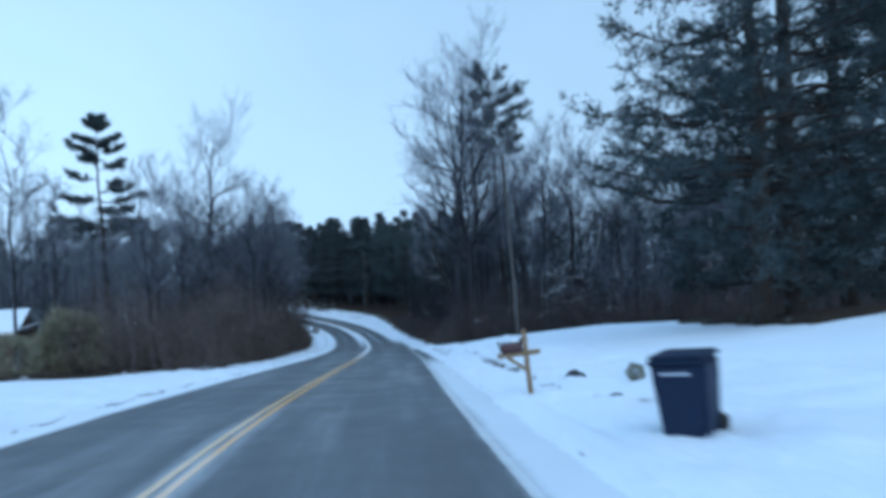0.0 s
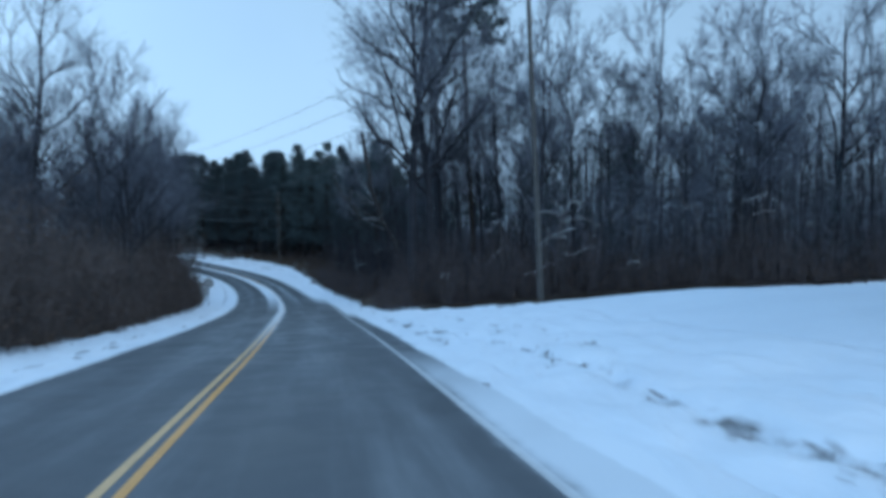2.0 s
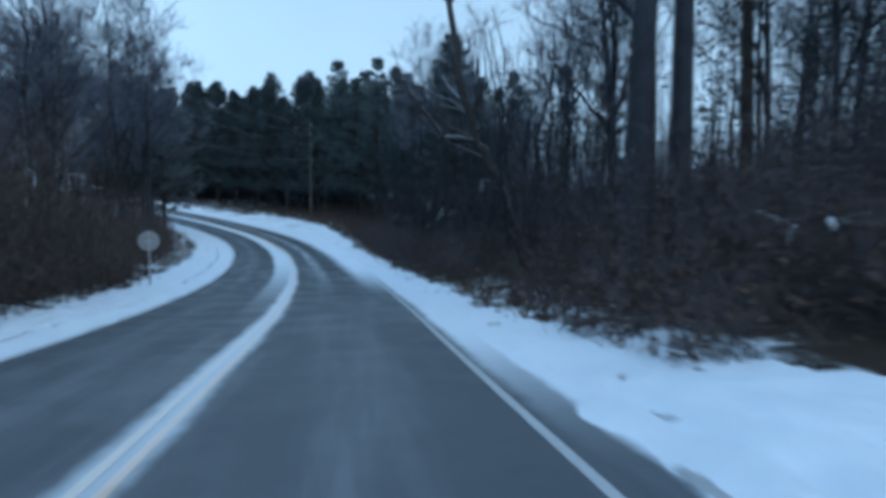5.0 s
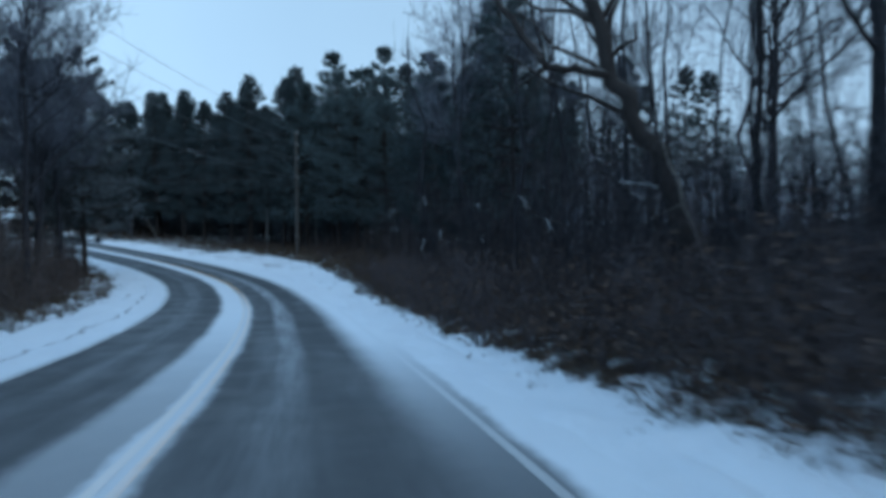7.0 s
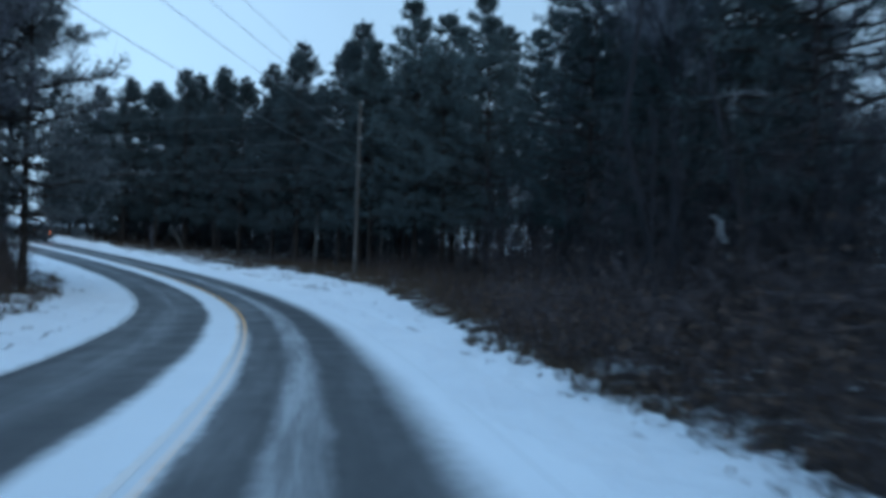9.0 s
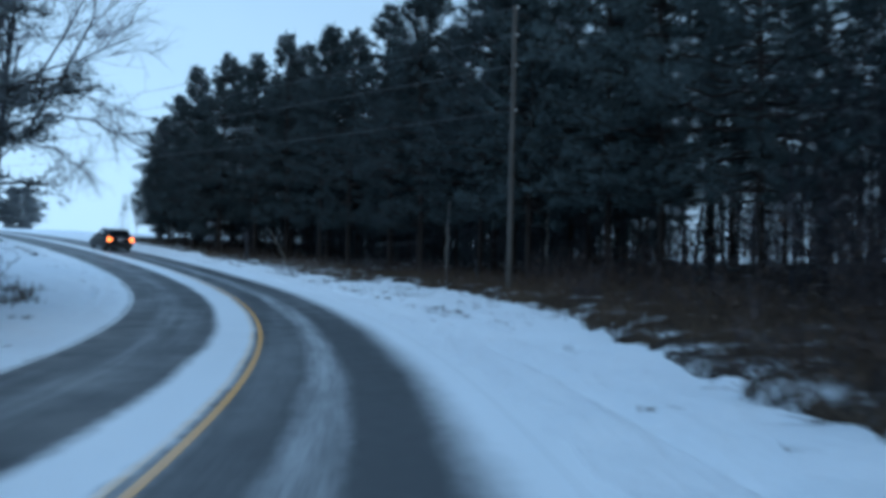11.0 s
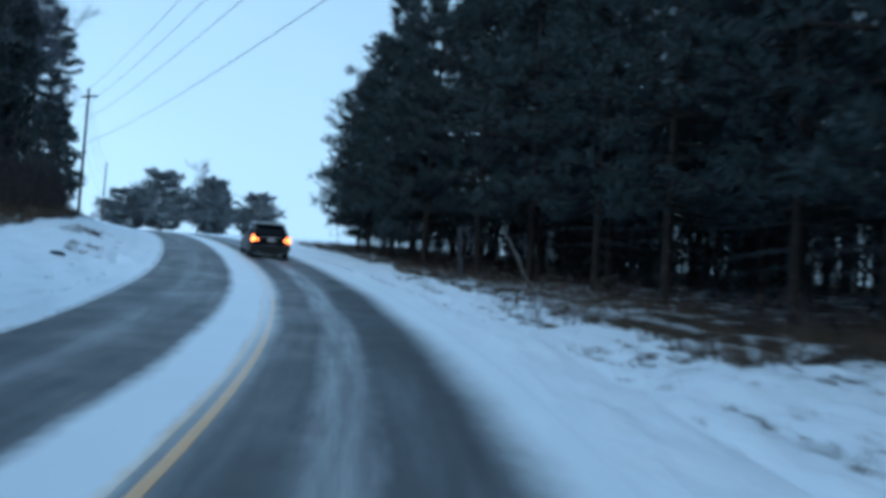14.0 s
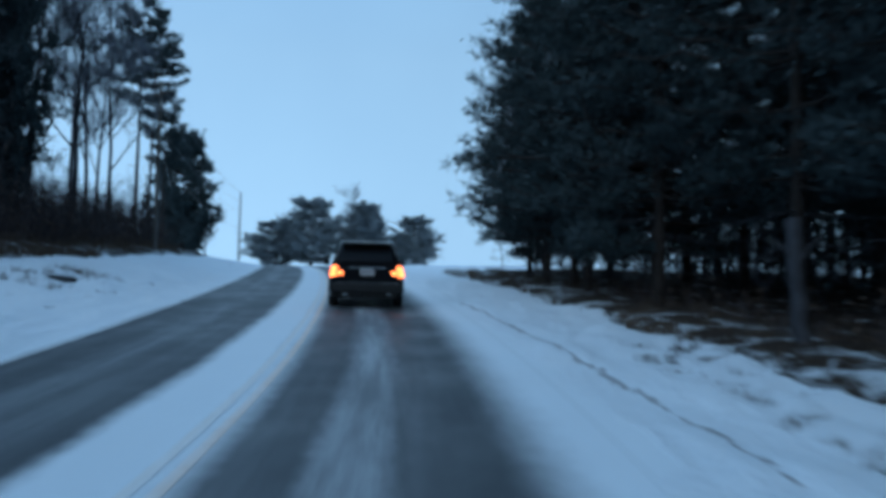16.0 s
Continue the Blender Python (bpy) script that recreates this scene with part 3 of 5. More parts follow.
# ---- trees ----
def bare_tree(name, seed, height, spread, r0, mat, label, twigs=True, first=0.3, lean=(0.0, 0.0), n1=16, open_angle=0.75):
    """A leafless tree: trunk, limbs, branches and twigs in one branching crown."""
    g = np.random.default_rng(seed)
    tree = empty(name, label, "tree")
    k = 9
    f = np.linspace(0, 1, k)
    wob = np.cumsum(g.normal(0, 0.012 * height, (k, 2)), 0) * f[:, None]
    trunk = np.stack([wob[:, 0] + lean[0] * f * height, wob[:, 1] + lean[1] * f * height, f * height * 0.93], -1)
    b = Build()
    base = trunk.copy()
    base[0, 2] -= 0.4
    tubes(b, base[None], (r0 * (1 - 0.85 * f) * (1 + 0.35 * np.exp(-f * 14)))[None], 8)
    part("trunk", b, mat, tree)

    def offshoots(paths, rads, count, f0, f1, length, angle, kk, shrink, droop):
        n, kp, _ = paths.shape
        at = g.uniform(f0, f1, (n, count)) * (kp - 1)
        i = np.clip(at.astype(int), 0, kp - 2)
        u = (at - i)[..., None]
        r = np.arange(n)[:, None]
        start = paths[r, i] * (1 - u) + paths[r, i + 1] * u
        rad = rads[r, i] * (1 - u[..., 0]) + rads[r, i + 1] * u[..., 0]
        ahead = paths[r, i + 1] - paths[r, i]
        ahead /= np.linalg.norm(ahead, axis=-1, keepdims=True) + 1e-9
        side = np.cross(ahead, g.normal(size=ahead.shape))
        side /= np.linalg.norm(side, axis=-1, keepdims=True) + 1e-9
        a = g.normal(angle, 0.18, (n, count))[..., None]
        way = np.cos(a) * ahead + np.sin(a) * side
        way[..., 2] += 0.12
        ln = length * g.uniform(0.55, 1.25, (n, count))[..., None] * (1.15 - 0.6 * (at / (kp - 1)))[..., None]
        out = [start]
        for q in range(1, kk):
            way = way + g.normal(0, 0.16, way.shape) + np.array([0, 0, droop])
            way /= np.linalg.norm(way, axis=-1, keepdims=True)
            out.append(out[-1] + way * ln / (kk - 1))
        p = np.stack(out, 2).reshape(n * count, kk, 3)
        rr = (np.minimum(rad * 0.72, rad * shrink + 0.002))[..., None] * np.linspace(1, 0.3, kk)
        return p, rr.reshape(n * count, kk)

    tr = (r0 * (1 - 0.85 * f))[None]
    p1, r1 = offshoots(trunk[None], tr, n1, first, 0.97, spread, open_angle, 7, 0.5, 0.09)
    p2, r2 = offshoots(p1, r1, 7, 0.2, 1.0, spread * 0.42, 0.65, 5, 0.55, 0.05)
    p3, r3 = offshoots(p2, r2, 5, 0.15, 1.0, spread * 0.24, 0.6, 3, 0.6, 0.03)
    b = Build()
    tubes(b, p1, r1, 5)
    tubes(b, p2, np.maximum(r2, 0.013), 3)
    tubes(b, p3, np.clip(r3, 0.008, 0.013), 3, 1)
    for p, count, ln in ((p3, 4 if twigs else 3, 0.18), (p2, 5, 0.20)):
        n, kp, _ = p.shape
        u = g.uniform(0.1, 0.98, (n, count)) * (kp - 1)
        i = u.astype(int)
        w = (u - i)[..., None]
        r = np.arange(n)[:, None]
        start = (p[r, i] * (1 - w) + p[r, i + 1] * w).reshape(-1, 3)
        ahead = (p[r, i + 1] - p[r, i]).reshape(-1, 3)
        ahead /= np.linalg.norm(ahead, axis=1, keepdims=True) + 1e-9
        way = ahead + g.normal(0, 0.5, ahead.shape) + np.array([0, 0, 0.15])
        blades(b, start, way, g.uniform(0.5, 1.2, len(start)) * spread * ln, 0.018, g, 1)
    part("crown", b, [mat, TWIG], tree)
    return tree


def pine_tree(name, seed, height, spread, r0, low, label, limbs=34, tufts=9, needles=16, size=0.42, width=0.055, dead=6, full=False, leaf=None, loose=0.25):
    """A pine: straight trunk, tiers of limbs that sag and turn up, and tufts of needles."""
    g = np.random.default_rng(seed)
    tree = empty(name, label, "tree")
    k = 8
    f = np.linspace(0, 1, k)
    wob = np.cumsum(g.normal(0, 0.006 * height, (k, 2)), 0) * f[:, None]
    trunk = np.stack([wob[:, 0], wob[:, 1], f * height * 0.97], -1)
    b = Build()
    base = trunk.copy()
    base[0, 2] -= 0.4
    tubes(b, base[None], (r0 * (1 - 0.9 * f))[None], 8)
    part("trunk", b, PINE_BARK, tree)
    h = np.sort(g.uniform(low, 0.99, limbs))
    a = np.arange(limbs) * 2.4 + g.normal(0, 0.3, limbs)
    t = (h - low) / (1 - low)
    ln = spread * (1 - (0.72 * t ** 3.2 if full else 0.95 * t ** 1.8)) * g.uniform(0.68, 1.12, limbs) * np.clip(0.55 + 2.2 * t, 0, 1)
    q = np.linspace(0, 1, 6)
    start = np.stack([np.interp(h, f, trunk[:, 0]), np.interp(h, f, trunk[:, 1]), h * height * 0.97], -1)
    rise = np.interp(t, [0, 0.75, 1], [0.05, 0.35, 0.6] if full else [-0.10, 0.28, 0.6])
    paths = start[:, None] + ln[:, None, None] * np.stack([np.cos(a)[:, None] * q, np.sin(a)[:, None] * q, rise[:, None] * q + 0.16 * q ** 3 - 0.05 * q], -1)
    paths[:, 1:] += g.normal(0, 0.05, (limbs, 5, 3)) * ln[:, None, None] * 0.6
    b = Build()
    tubes(b, paths, (0.02 + 0.012 * ln)[:, None] * np.linspace(1, 0.3, 6), 4)
    if dead:
        hd, ad = g.uniform(low * 0.35, low * 1.05, dead), g.uniform(0, 6.3, dead)
        ld = g.uniform(0.6, 2.2, dead)
        sd = np.stack([np.interp(hd, f, trunk[:, 0]), np.interp(hd, f, trunk[:, 1]), hd * height * 0.97], -1)
        qd = np.linspace(0, 1, 4)
        pd = sd[:, None] + ld[:, None, None] * np.stack([np.cos(ad)[:, None] * qd, np.sin(ad)[:, None] * qd, -0.12 * qd + 0 * ad[:, None]], -1)
        tubes(b, pd, np.full((dead, 1), 0.022) * np.linspace(1, 0.35, 4), 3, 2)
    u = g.uniform(0.18, 1.0, (limbs, tufts)) ** 0.9
    pos = np.stack([np.stack([np.interp(u[i], q, paths[i, :, c]) for c in range(3)], -1) for i in range(limbs)])
    fan = a[:, None] + g.choice([-1, 1], (limbs, tufts)) * g.uniform(0.25, 1.15, (limbs, tufts))
    lift = rise[:, None] * 0.6 + g.normal(0.12, 0.6 if full else loose, (limbs, tufts))
    way = np.stack([np.cos(fan), np.sin(fan), lift], -1)
    reach = (0.17 * ln[:, None] + 0.22) * g.uniform(0.5, 1.3, (limbs, tufts)) * (1.25 - 0.55 * u)
    tip = pos + way * reach[..., None]
    twig = np.stack([pos, tip], 2).reshape(-1, 2, 3)
    blades(b, twig[:, 0], twig[:, 1] - twig[:, 0], np.linalg.norm(twig[:, 1] - twig[:, 0], axis=1), 0.022, g)
    j = np.repeat(np.arange(len(twig)), needles)
    v = g.uniform(0.1, 1.05, len(j))[:, None]
    base = twig[j, 0] * (1 - v) + twig[j, 1] * v + g.normal(0, size * 0.28, (len(j), 3)) * np.array([1, 1, 0.8])
    needle_way = way.reshape(-1, 3)[j] * 0.6 + g.normal(0, 0.6, base.shape) + np.array([0, 0, 0.3])
    blades(b, base, needle_way, g.uniform(0.5, 1.0, len(base)) * size, width, g, 1)
    top = trunk[-1] + np.stack([g.normal(0, 0.07, 60), g.normal(0, 0.07, 60), g.uniform(-0.9, 0.25, 60)], -1)
    blades(b, top, g.normal(0, 0.5, (60, 3)) + np.array([0, 0, 0.9]), g.uniform(0.5, 0.9, 60) * size, width, g, 1)
    part("crown", b, [PINE_BARK, leaf or NEEDLES, BARK], tree)
    return tree


def plant(tree, spots, group="", label_of=None):
    """Puts a tree at the first place of (s, lat, turn, scale) and copies of it at the others."""
    made = []
    for k, (s, lat, turn, size) in enumerate(spots):
        m = Matrix.LocRotScale(spot(s, lat), Euler((0, 0, radians(turn))), (1, 1, 1))
        if k == 0:
            tree.matrix_basis = m
            ob = tree
        else:
            ob = copy_thing(tree, m)
        made.append((ob, size))
    for ob, size in made:
        ob.scale = (size, size, size)
        if group:
            tagged(ob, group=group)


def plant_xy(tree, spots, group=""):
    """As plant(), at (x, y, turn, width, height scale) in plan."""
    for k, (x, y, turn, wide, tall) in enumerate(spots):
        ob = tree if k == 0 else copy_thing(tree, Matrix.Identity(4))
        ob.matrix_basis = Matrix.LocRotScale(spot_xy(x, y), Euler((0, 0, radians(turn))), (wide, wide, tall))
        if group:
            tagged(ob, group=group)


def scatter(seed, count, s0, s1, l0, l1, lo, hi, gap):
    """Random places that keep apart."""
    g = np.random.default_rng(seed)
    out = []
    for _ in range(count * 30):
        s, lat = g.uniform(s0, s1), g.uniform(l0, l1)
        if all((s - a) ** 2 + (lat - c) ** 2 > gap * gap for a, c, _, _ in out):
            out.append((s, lat, g.uniform(0, 360), g.uniform(lo, hi)))
        if len(out) == count:
            break
    return out


# yard pines beside the field
yard = pine_tree("pine", 3, 21, 6.7, 0.36, 0.06, "large dark pine beside the snowy yard", limbs=80, tufts=20, needles=22, size=0.37, width=0.062, loose=0.5)
plant(yard, [(22.6, 13.7, 0, 0.95), (23.5, 15.3, 140, 1.05), (28, 20, 250, 1.0), (33, 28, 30, 0.95), (31, 24, 70, 0.9)])
# tall trees at the field's far edge
big = bare_tree("bare_tree", 11, 23, 9.0, 0.34, DEEP_BARK, "tall leafless hardwood with fine upswept twigs", first=0.28, n1=19, open_angle=0.95)
plant(big, [(60.9, 7.6, 0, 1.0), (61.4, 8.8, 215, 0.89), (66.5, 10.4, 110, 1.0), (61, -13, 40, 0.8), (81.2, 16, 200, 0.8), (91, 21, 80, 0.7), (58, 34, 60, 0.75)], "roadside hardwoods")
tall_pine = pine_tree("pine", 8, 24, 3.6, 0.22, 0.68, "tall slender pine with a small high crown", limbs=34, tufts=16, needles=30, size=0.38, width=0.05, dead=10, full=True)
plant(tall_pine, [(64.5, 12.3, 0, 1.0)])
left_pine = pine_tree("pine", 9, 21, 3.9, 0.25, 0.5, "tall pine with open tiered crown above the brush", limbs=30, tufts=26, needles=34, size=0.38, width=0.06, loose=0.26)
plant(left_pine, [(63.8, -21.7, 0, 1.0)])
mid = bare_tree("bare_tree", 21, 16, 4.8, 0.13, DEEP_BARK, "slender leafless woodland tree", first=0.28, n1=14)
mid_spots = scatter(41, 17, 55, 72, 10, 40, 0.8, 1.1, 3.2) + scatter(42, 2, 96, 112, 12, 20, 0.8, 1.0, 4) + [(63, 13.8, 20, 1.0), (66.5, 17, 140, 1.0), (70, 20, 250, 1.0), (84.5, 15, 100, 1.05), (94.5, 12.5, 230, 0.9)] + scatter(43, 12, 78, 122, -16, -8.5, 0.7, 1.0, 3.5) + [(99.5, 10.6, 15, 0.9), (103.5, 12.2, 130, 0.95), (96, -10, 75, 1.1), (100, -8.8, 160, 1.1), (104.5, -9.2, 320, 1.05), (112, -8.6, 40, 0.95), (109, -9.5, 190, 0.9), (113.5, -10.5, 280, 1.0)] + scatter(44, 13, 34, 76, -20, -9.5, 0.55, 0.85, 3.5) + scatter(45, 11, 54, 80, -12, -7.2, 0.62, 0.85, 3.0)
plant(mid, mid_spots, "woodland trees")
mid2 = bare_tree("bare_tree", 22, 14, 4.0, 0.10, DEEP_BARK, "thin leafless woodland tree with crowded twigs", first=0.22, n1=15, twigs=False)
plant(mid2, scatter(51, 12, 56, 74, 18, 50, 0.8, 1.1, 3.2) + scatter(52, 3, 96, 114, 10, 20, 0.7, 0.9, 3) + scatter(53, 12, 66, 126, -26, -12, 0.7, 1.0, 3.5), "woodland trees")
# pine plantation, younger and lower at its near end
def young(spots):
    return [(s, lat, turn, size * float(np.interp(s, [98, 106, 118], [0.62, 0.74, 1.0]))) for s, lat, turn, size in spots]


plantation = pine_tree("pine", 31, 15.5, 3.5, 0.15, 0.17, "dark plantation pine with dense needles", limbs=110, tufts=13, needles=13, size=0.27, width=0.055, dead=12, loose=0.42)
stand_spots = young(scatter(61, 36, 114, 164, 10.8, 19, 0.9, 1.1, 3.0) + scatter(65, 8, 101, 114, 12, 19, 0.9, 1.1, 3.0)) + [(163, 7.6, 20, 0.85), (166.5, 8.0, 200, 0.72), (170, 9.0, 100, 0.62), (159.5, 7.8, 300, 0.98), (175, 11, 60, 0.62), (168, 12, 10, 0.85), (173, 15, 120, 0.8), (155.5, 8.2, 40, 1.02), (151.5, 9.2, 140, 1.0), (148, 9.9, 250, 1.05), (143.5, 10.0, 350, 1.0), (139.5, 9.8, 70, 0.95), (136, 10.6, 160, 1.0), (132.5, 10.4, 220, 1.0), (128.5, 11.2, 30, 1.0), (124.5, 11.0, 310, 0.95), (120.5, 11.6, 100, 0.95)]
plant(plantation, [q for q in stand_spots if q[0] > 126], "plantation pines")
# near end of the stand: haze is in the paler needle colour
hazed_pine = pine_tree("pine", 39, 15.5, 3.5, 0.15, 0.17, "younger plantation pine with dense needles, paled blue-green for haze", limbs=110, tufts=13, needles=13, size=0.27, width=0.055, dead=12, loose=0.42, leaf=HAZED_NEEDLES)
plant(hazed_pine, [q for q in stand_spots if q[0] <= 126] + [(100.5, 13.2, 50, 1.0), (96.8, 12.0, 170, 0.92), (104.5, 14.5, 260, 1.0)], "plantation pines")
edge_pine = pine_tree("pine", 38, 14.5, 5.0, 0.17, 0.10, "pine at the edge of the plantation with long low limbs", limbs=76, tufts=15, needles=22, size=0.40, width=0.055, dead=6)
plant(edge_pine, [(162, 8.2, 0, 0.95), (165.8, 8.4, 130, 0.8), (157.2, 8.9, 250, 1.0)], "plantation pines")
plantation2 = pine_tree("pine", 32, 16, 3.2, 0.16, 0.34, "plantation pine with a clear lower trunk", limbs=80, tufts=11, needles=10, size=0.30, width=0.07, dead=14, loose=0.42)
plant(plantation2, young(scatter(63, 34, 104, 165, 20, 34, 0.9, 1.1, 3.4) + [(108, 15, 20, 0.95), (111, 18, 90, 1.0), (107, 22, 200, 0.9)]), "plantation pines")
# pines and cedar on the inside of the bend
side_pine = pine_tree("pine", 33, 14, 4.6, 0.17, 0.16, "roadside pine with drooping limbs", limbs=66, tufts=18, needles=20, size=0.28, width=0.045, loose=0.4, leaf=DUSTED)
plant(side_pine, [(115.5, -7.4, 0, 1.0), (119.5, -8.6, 90, 1.0), (125, -11.5, 180, 0.95), (116.5, -10.5, 300, 1.05)], "pines inside the bend")
for x, y, turn, z in ((-38.6, 141.5, 30, 1.1), (-43.4, 144.2, 220, 1.2), (-36.5, 138.0, 120, 1.1), (-46, 142, 60, 1.1)):
    tagged(copy_thing(side_pine, Matrix.LocRotScale(spot_xy(x, y), Euler((0, 0, radians(turn))), None)), group="pines inside the bend").scale = (z, z, z)
high_pine = pine_tree("pine", 34, 17, 2.6, 0.14, 0.54, "thin pine with clumped foliage high up", limbs=40, tufts=14, needles=24, size=0.32)
plant_xy(high_pine, [(-62.4, 163.1, 0, 1.15, 1.15), (-61.0, 163.3, 120, 0.9, 1.05), (-64.6, 166.6, 190, 0.8, 0.77)], "pines inside the bend")
plant(bare_tree("bare_tree", 24, 15, 4.2, 0.16, BARK, "bare tree leaning over the bank", first=0.3, n1=15), [(165.5, -11.2, 0, 1.0), (173, -13, 100, 1.0), (181, -13.5, 200, 0.9)])
for x, y, turn, z in ((-52.4, 149.4, 20, 1.1),):
    tagged(copy_thing(side_pine, Matrix.LocRotScale(spot_xy(x, y), Euler((0, 0, radians(turn))), None)), group="pines inside the bend").scale = (z, z, z)
for x, y, turn, z in ((-46, 151.2, 10, 0.95), (-54, 157.0, 150, 0.95), (-51, 154.2, 80, 0.9), (-58, 158, 300, 0.9)):
    tagged(copy_thing(mid, Matrix.LocRotScale(spot_xy(x, y), Euler((0, 0, radians(turn))), None)), group="woodland trees").scale = (z, z, z)
cedar = pine_tree("cedar", 35, 7.4, 2.3, 0.14, 0.04, "dense dark green cedar on the bank", limbs=120, tufts=13, needles=26, size=0.26, width=0.07, dead=0, full=True)
plant_xy(cedar, [(-82.2, 179.3, 0, 1.55, 1.80), (-86.4, 181.5, 90, 1.2, 1.0), (-40.7, 145.8, 200, 0.80, 2.0)])
over = bare_tree("bare_tree", 25, 13, 7.2, 0.2, BARK, "bare tree with long limbs reaching over the road", first=0.3, n1=18)
plant(over, [(130.5, -8.0, 60, 1.0)])
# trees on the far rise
# their needle colour is lightened to stand in for haze
far_pine = pine_tree("pine", 36, 9.6, 3.3, 0.15, 0.06, "dense rounded pine on the far rise, needles paled for haze", limbs=110, tufts=16, needles=20, size=0.36, width=0.11, dead=0, full=True, leaf=FAR_HAZE)
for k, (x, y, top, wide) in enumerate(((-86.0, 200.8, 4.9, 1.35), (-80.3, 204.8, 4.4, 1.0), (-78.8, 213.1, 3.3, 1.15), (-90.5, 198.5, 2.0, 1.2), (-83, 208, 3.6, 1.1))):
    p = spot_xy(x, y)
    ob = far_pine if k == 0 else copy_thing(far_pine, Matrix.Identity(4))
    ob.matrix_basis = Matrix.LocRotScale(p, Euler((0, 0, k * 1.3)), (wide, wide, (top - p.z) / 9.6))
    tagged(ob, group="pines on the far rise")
far_bare = bare_tree("bare_tree", 37, 11, 3.6, 0.14, BARK, "bare tree standing on the far rise", first=0.3, n1=12, twigs=False)
for k, (x, y, z) in enumerate(((-84, 206, 1.0), (-97, 192, 0.85), (-104, 190, 0.8), (-112, 186, 0.9), (-118, 196, 0.9), (-92, 230, 0.7), (-70, 235, 0.7), (-60, 240, 0.7))):
    ob = far_bare if k == 0 else copy_thing(far_bare, Matrix.Identity(4))
    ob.matrix_basis = Matrix.LocRotScale(spot_xy(x, y), Euler((0, 0, k * 2.1)), (z, z, z))
    tagged(ob, group="bare trees on the far rise")


def far_woods(name, seed, areas, label):
    """Deep woods seen only as a mass: trunks, sprays of twigs and needle sprays. areas: s0, s1, lat0, lat1, count, low, high, share of pines."""
    g = np.random.default_rng(seed)
    b = Build()
    for s0, s1, l0, l1, count, lo, hi, share in areas:
        p = road_point(g.uniform(s0, s1, count), g.uniform(l0, l1, count))
        x, y, h = p[:, 0], p[:, 1], g.uniform(lo, hi, count)
        z = land_z(x, y) - 0.2
        f = np.linspace(0, 1, 3)
        path = np.stack([x[:, None] + 0 * f, y[:, None] + 0 * f, z[:, None] + h[:, None] * f * 0.95], -1)
        path[:, 1:] += g.normal(0, 0.25, (count, 2, 3))
        tubes(b, path, (0.0055 * h + 0.022)[:, None] * np.array([1, 0.7, 0.2]), 4)
        pine = g.uniform(size=count) < share
        for kind, n, low, ln, wd, slot in ((~pine, 280, 0.28, 0.095, 0.019, 1), (pine, 180, 0.12, 0.044, 0.12, 2)):
            j = np.repeat(np.where(kind)[0], n)
            if not len(j):
                continue
            u = g.uniform(low, 1, len(j))
            a = g.uniform(0, 6.3, len(j))
            round_crown = 0.17 * g.uniform(0, 1, len(j)) ** 0.6 * np.sqrt(np.clip(1 - ((u - 0.68) / 0.36) ** 2, 0.06, 1))
            reach = h[j] * (round_crown if slot == 1 else g.uniform(0, 0.20, len(j)) * (1.15 - u))
            base = np.stack([x[j] + np.cos(a) * reach, y[j] + np.sin(a) * reach, z[j] + u * h[j] * 0.95], -1)
            way = np.stack([np.cos(a), np.sin(a), g.uniform(-0.4, 1.3, len(j)) if slot == 1 else g.uniform(-0.3, 0.6, len(j))], -1) + g.normal(0, 0.3, (len(j), 3))
            blades(b, base, way, ln * h[j] * g.uniform(0.5, 1.2, len(j)), wd, g, slot)
    return tagged(new(name, b.mesh(name, [DEEP_BARK, TWIG, NEEDLES])), label, "woods", kind="stuff")


far_woods("woods", 81, [(58, 74, 20, 75, 340, 7, 13, 0.2), (74, 104, 26, 75, 150, 4, 8.5, 0.0), (72, 104, 26, 62, 160, 3, 5.6, 0.55), (60, 72, 14, 42, 170, 7, 12, 0.35), (118, 170, 26, 62, 280, 11, 15, 0.9), (104, 120, 24, 60, 110, 7, 10, 0.8), (66, 112, 12, 26, 230, 2.5, 5.0, 0.1), (54, 70, 14, 45, 150, 4, 8, 0.15), (110, 178, 16, 46, 270, 2.5, 6.5, 0.8), (150, 178, 11, 20, 90, 2, 5, 0.8), (162, 196, 14, 40, 90, 4, 9, 0.9), (116, 150, 12.5, 18, 90, 2, 4.5, 0.9), (136, 178, 15, 36, 190, 8, 14, 0.95), (20, 56, 55, 90, 160, 10, 16, 0.4)], "deep dark mixed winter woods behind the field and road")
far_woods("woods", 82, [(56, 90, -60, -22, 230, 8, 13, 0.2), (10, 54, -75, -38, 150, 8, 12, 0.2), (78, 128, -45, -14, 200, 8, 14, 0.3), (140, 172, -40, -17, 60, 6, 12, 0.2), (52, 76, -22, -9, 60, 5, 10, 0.0)], "mixed winter woods inside the bend")


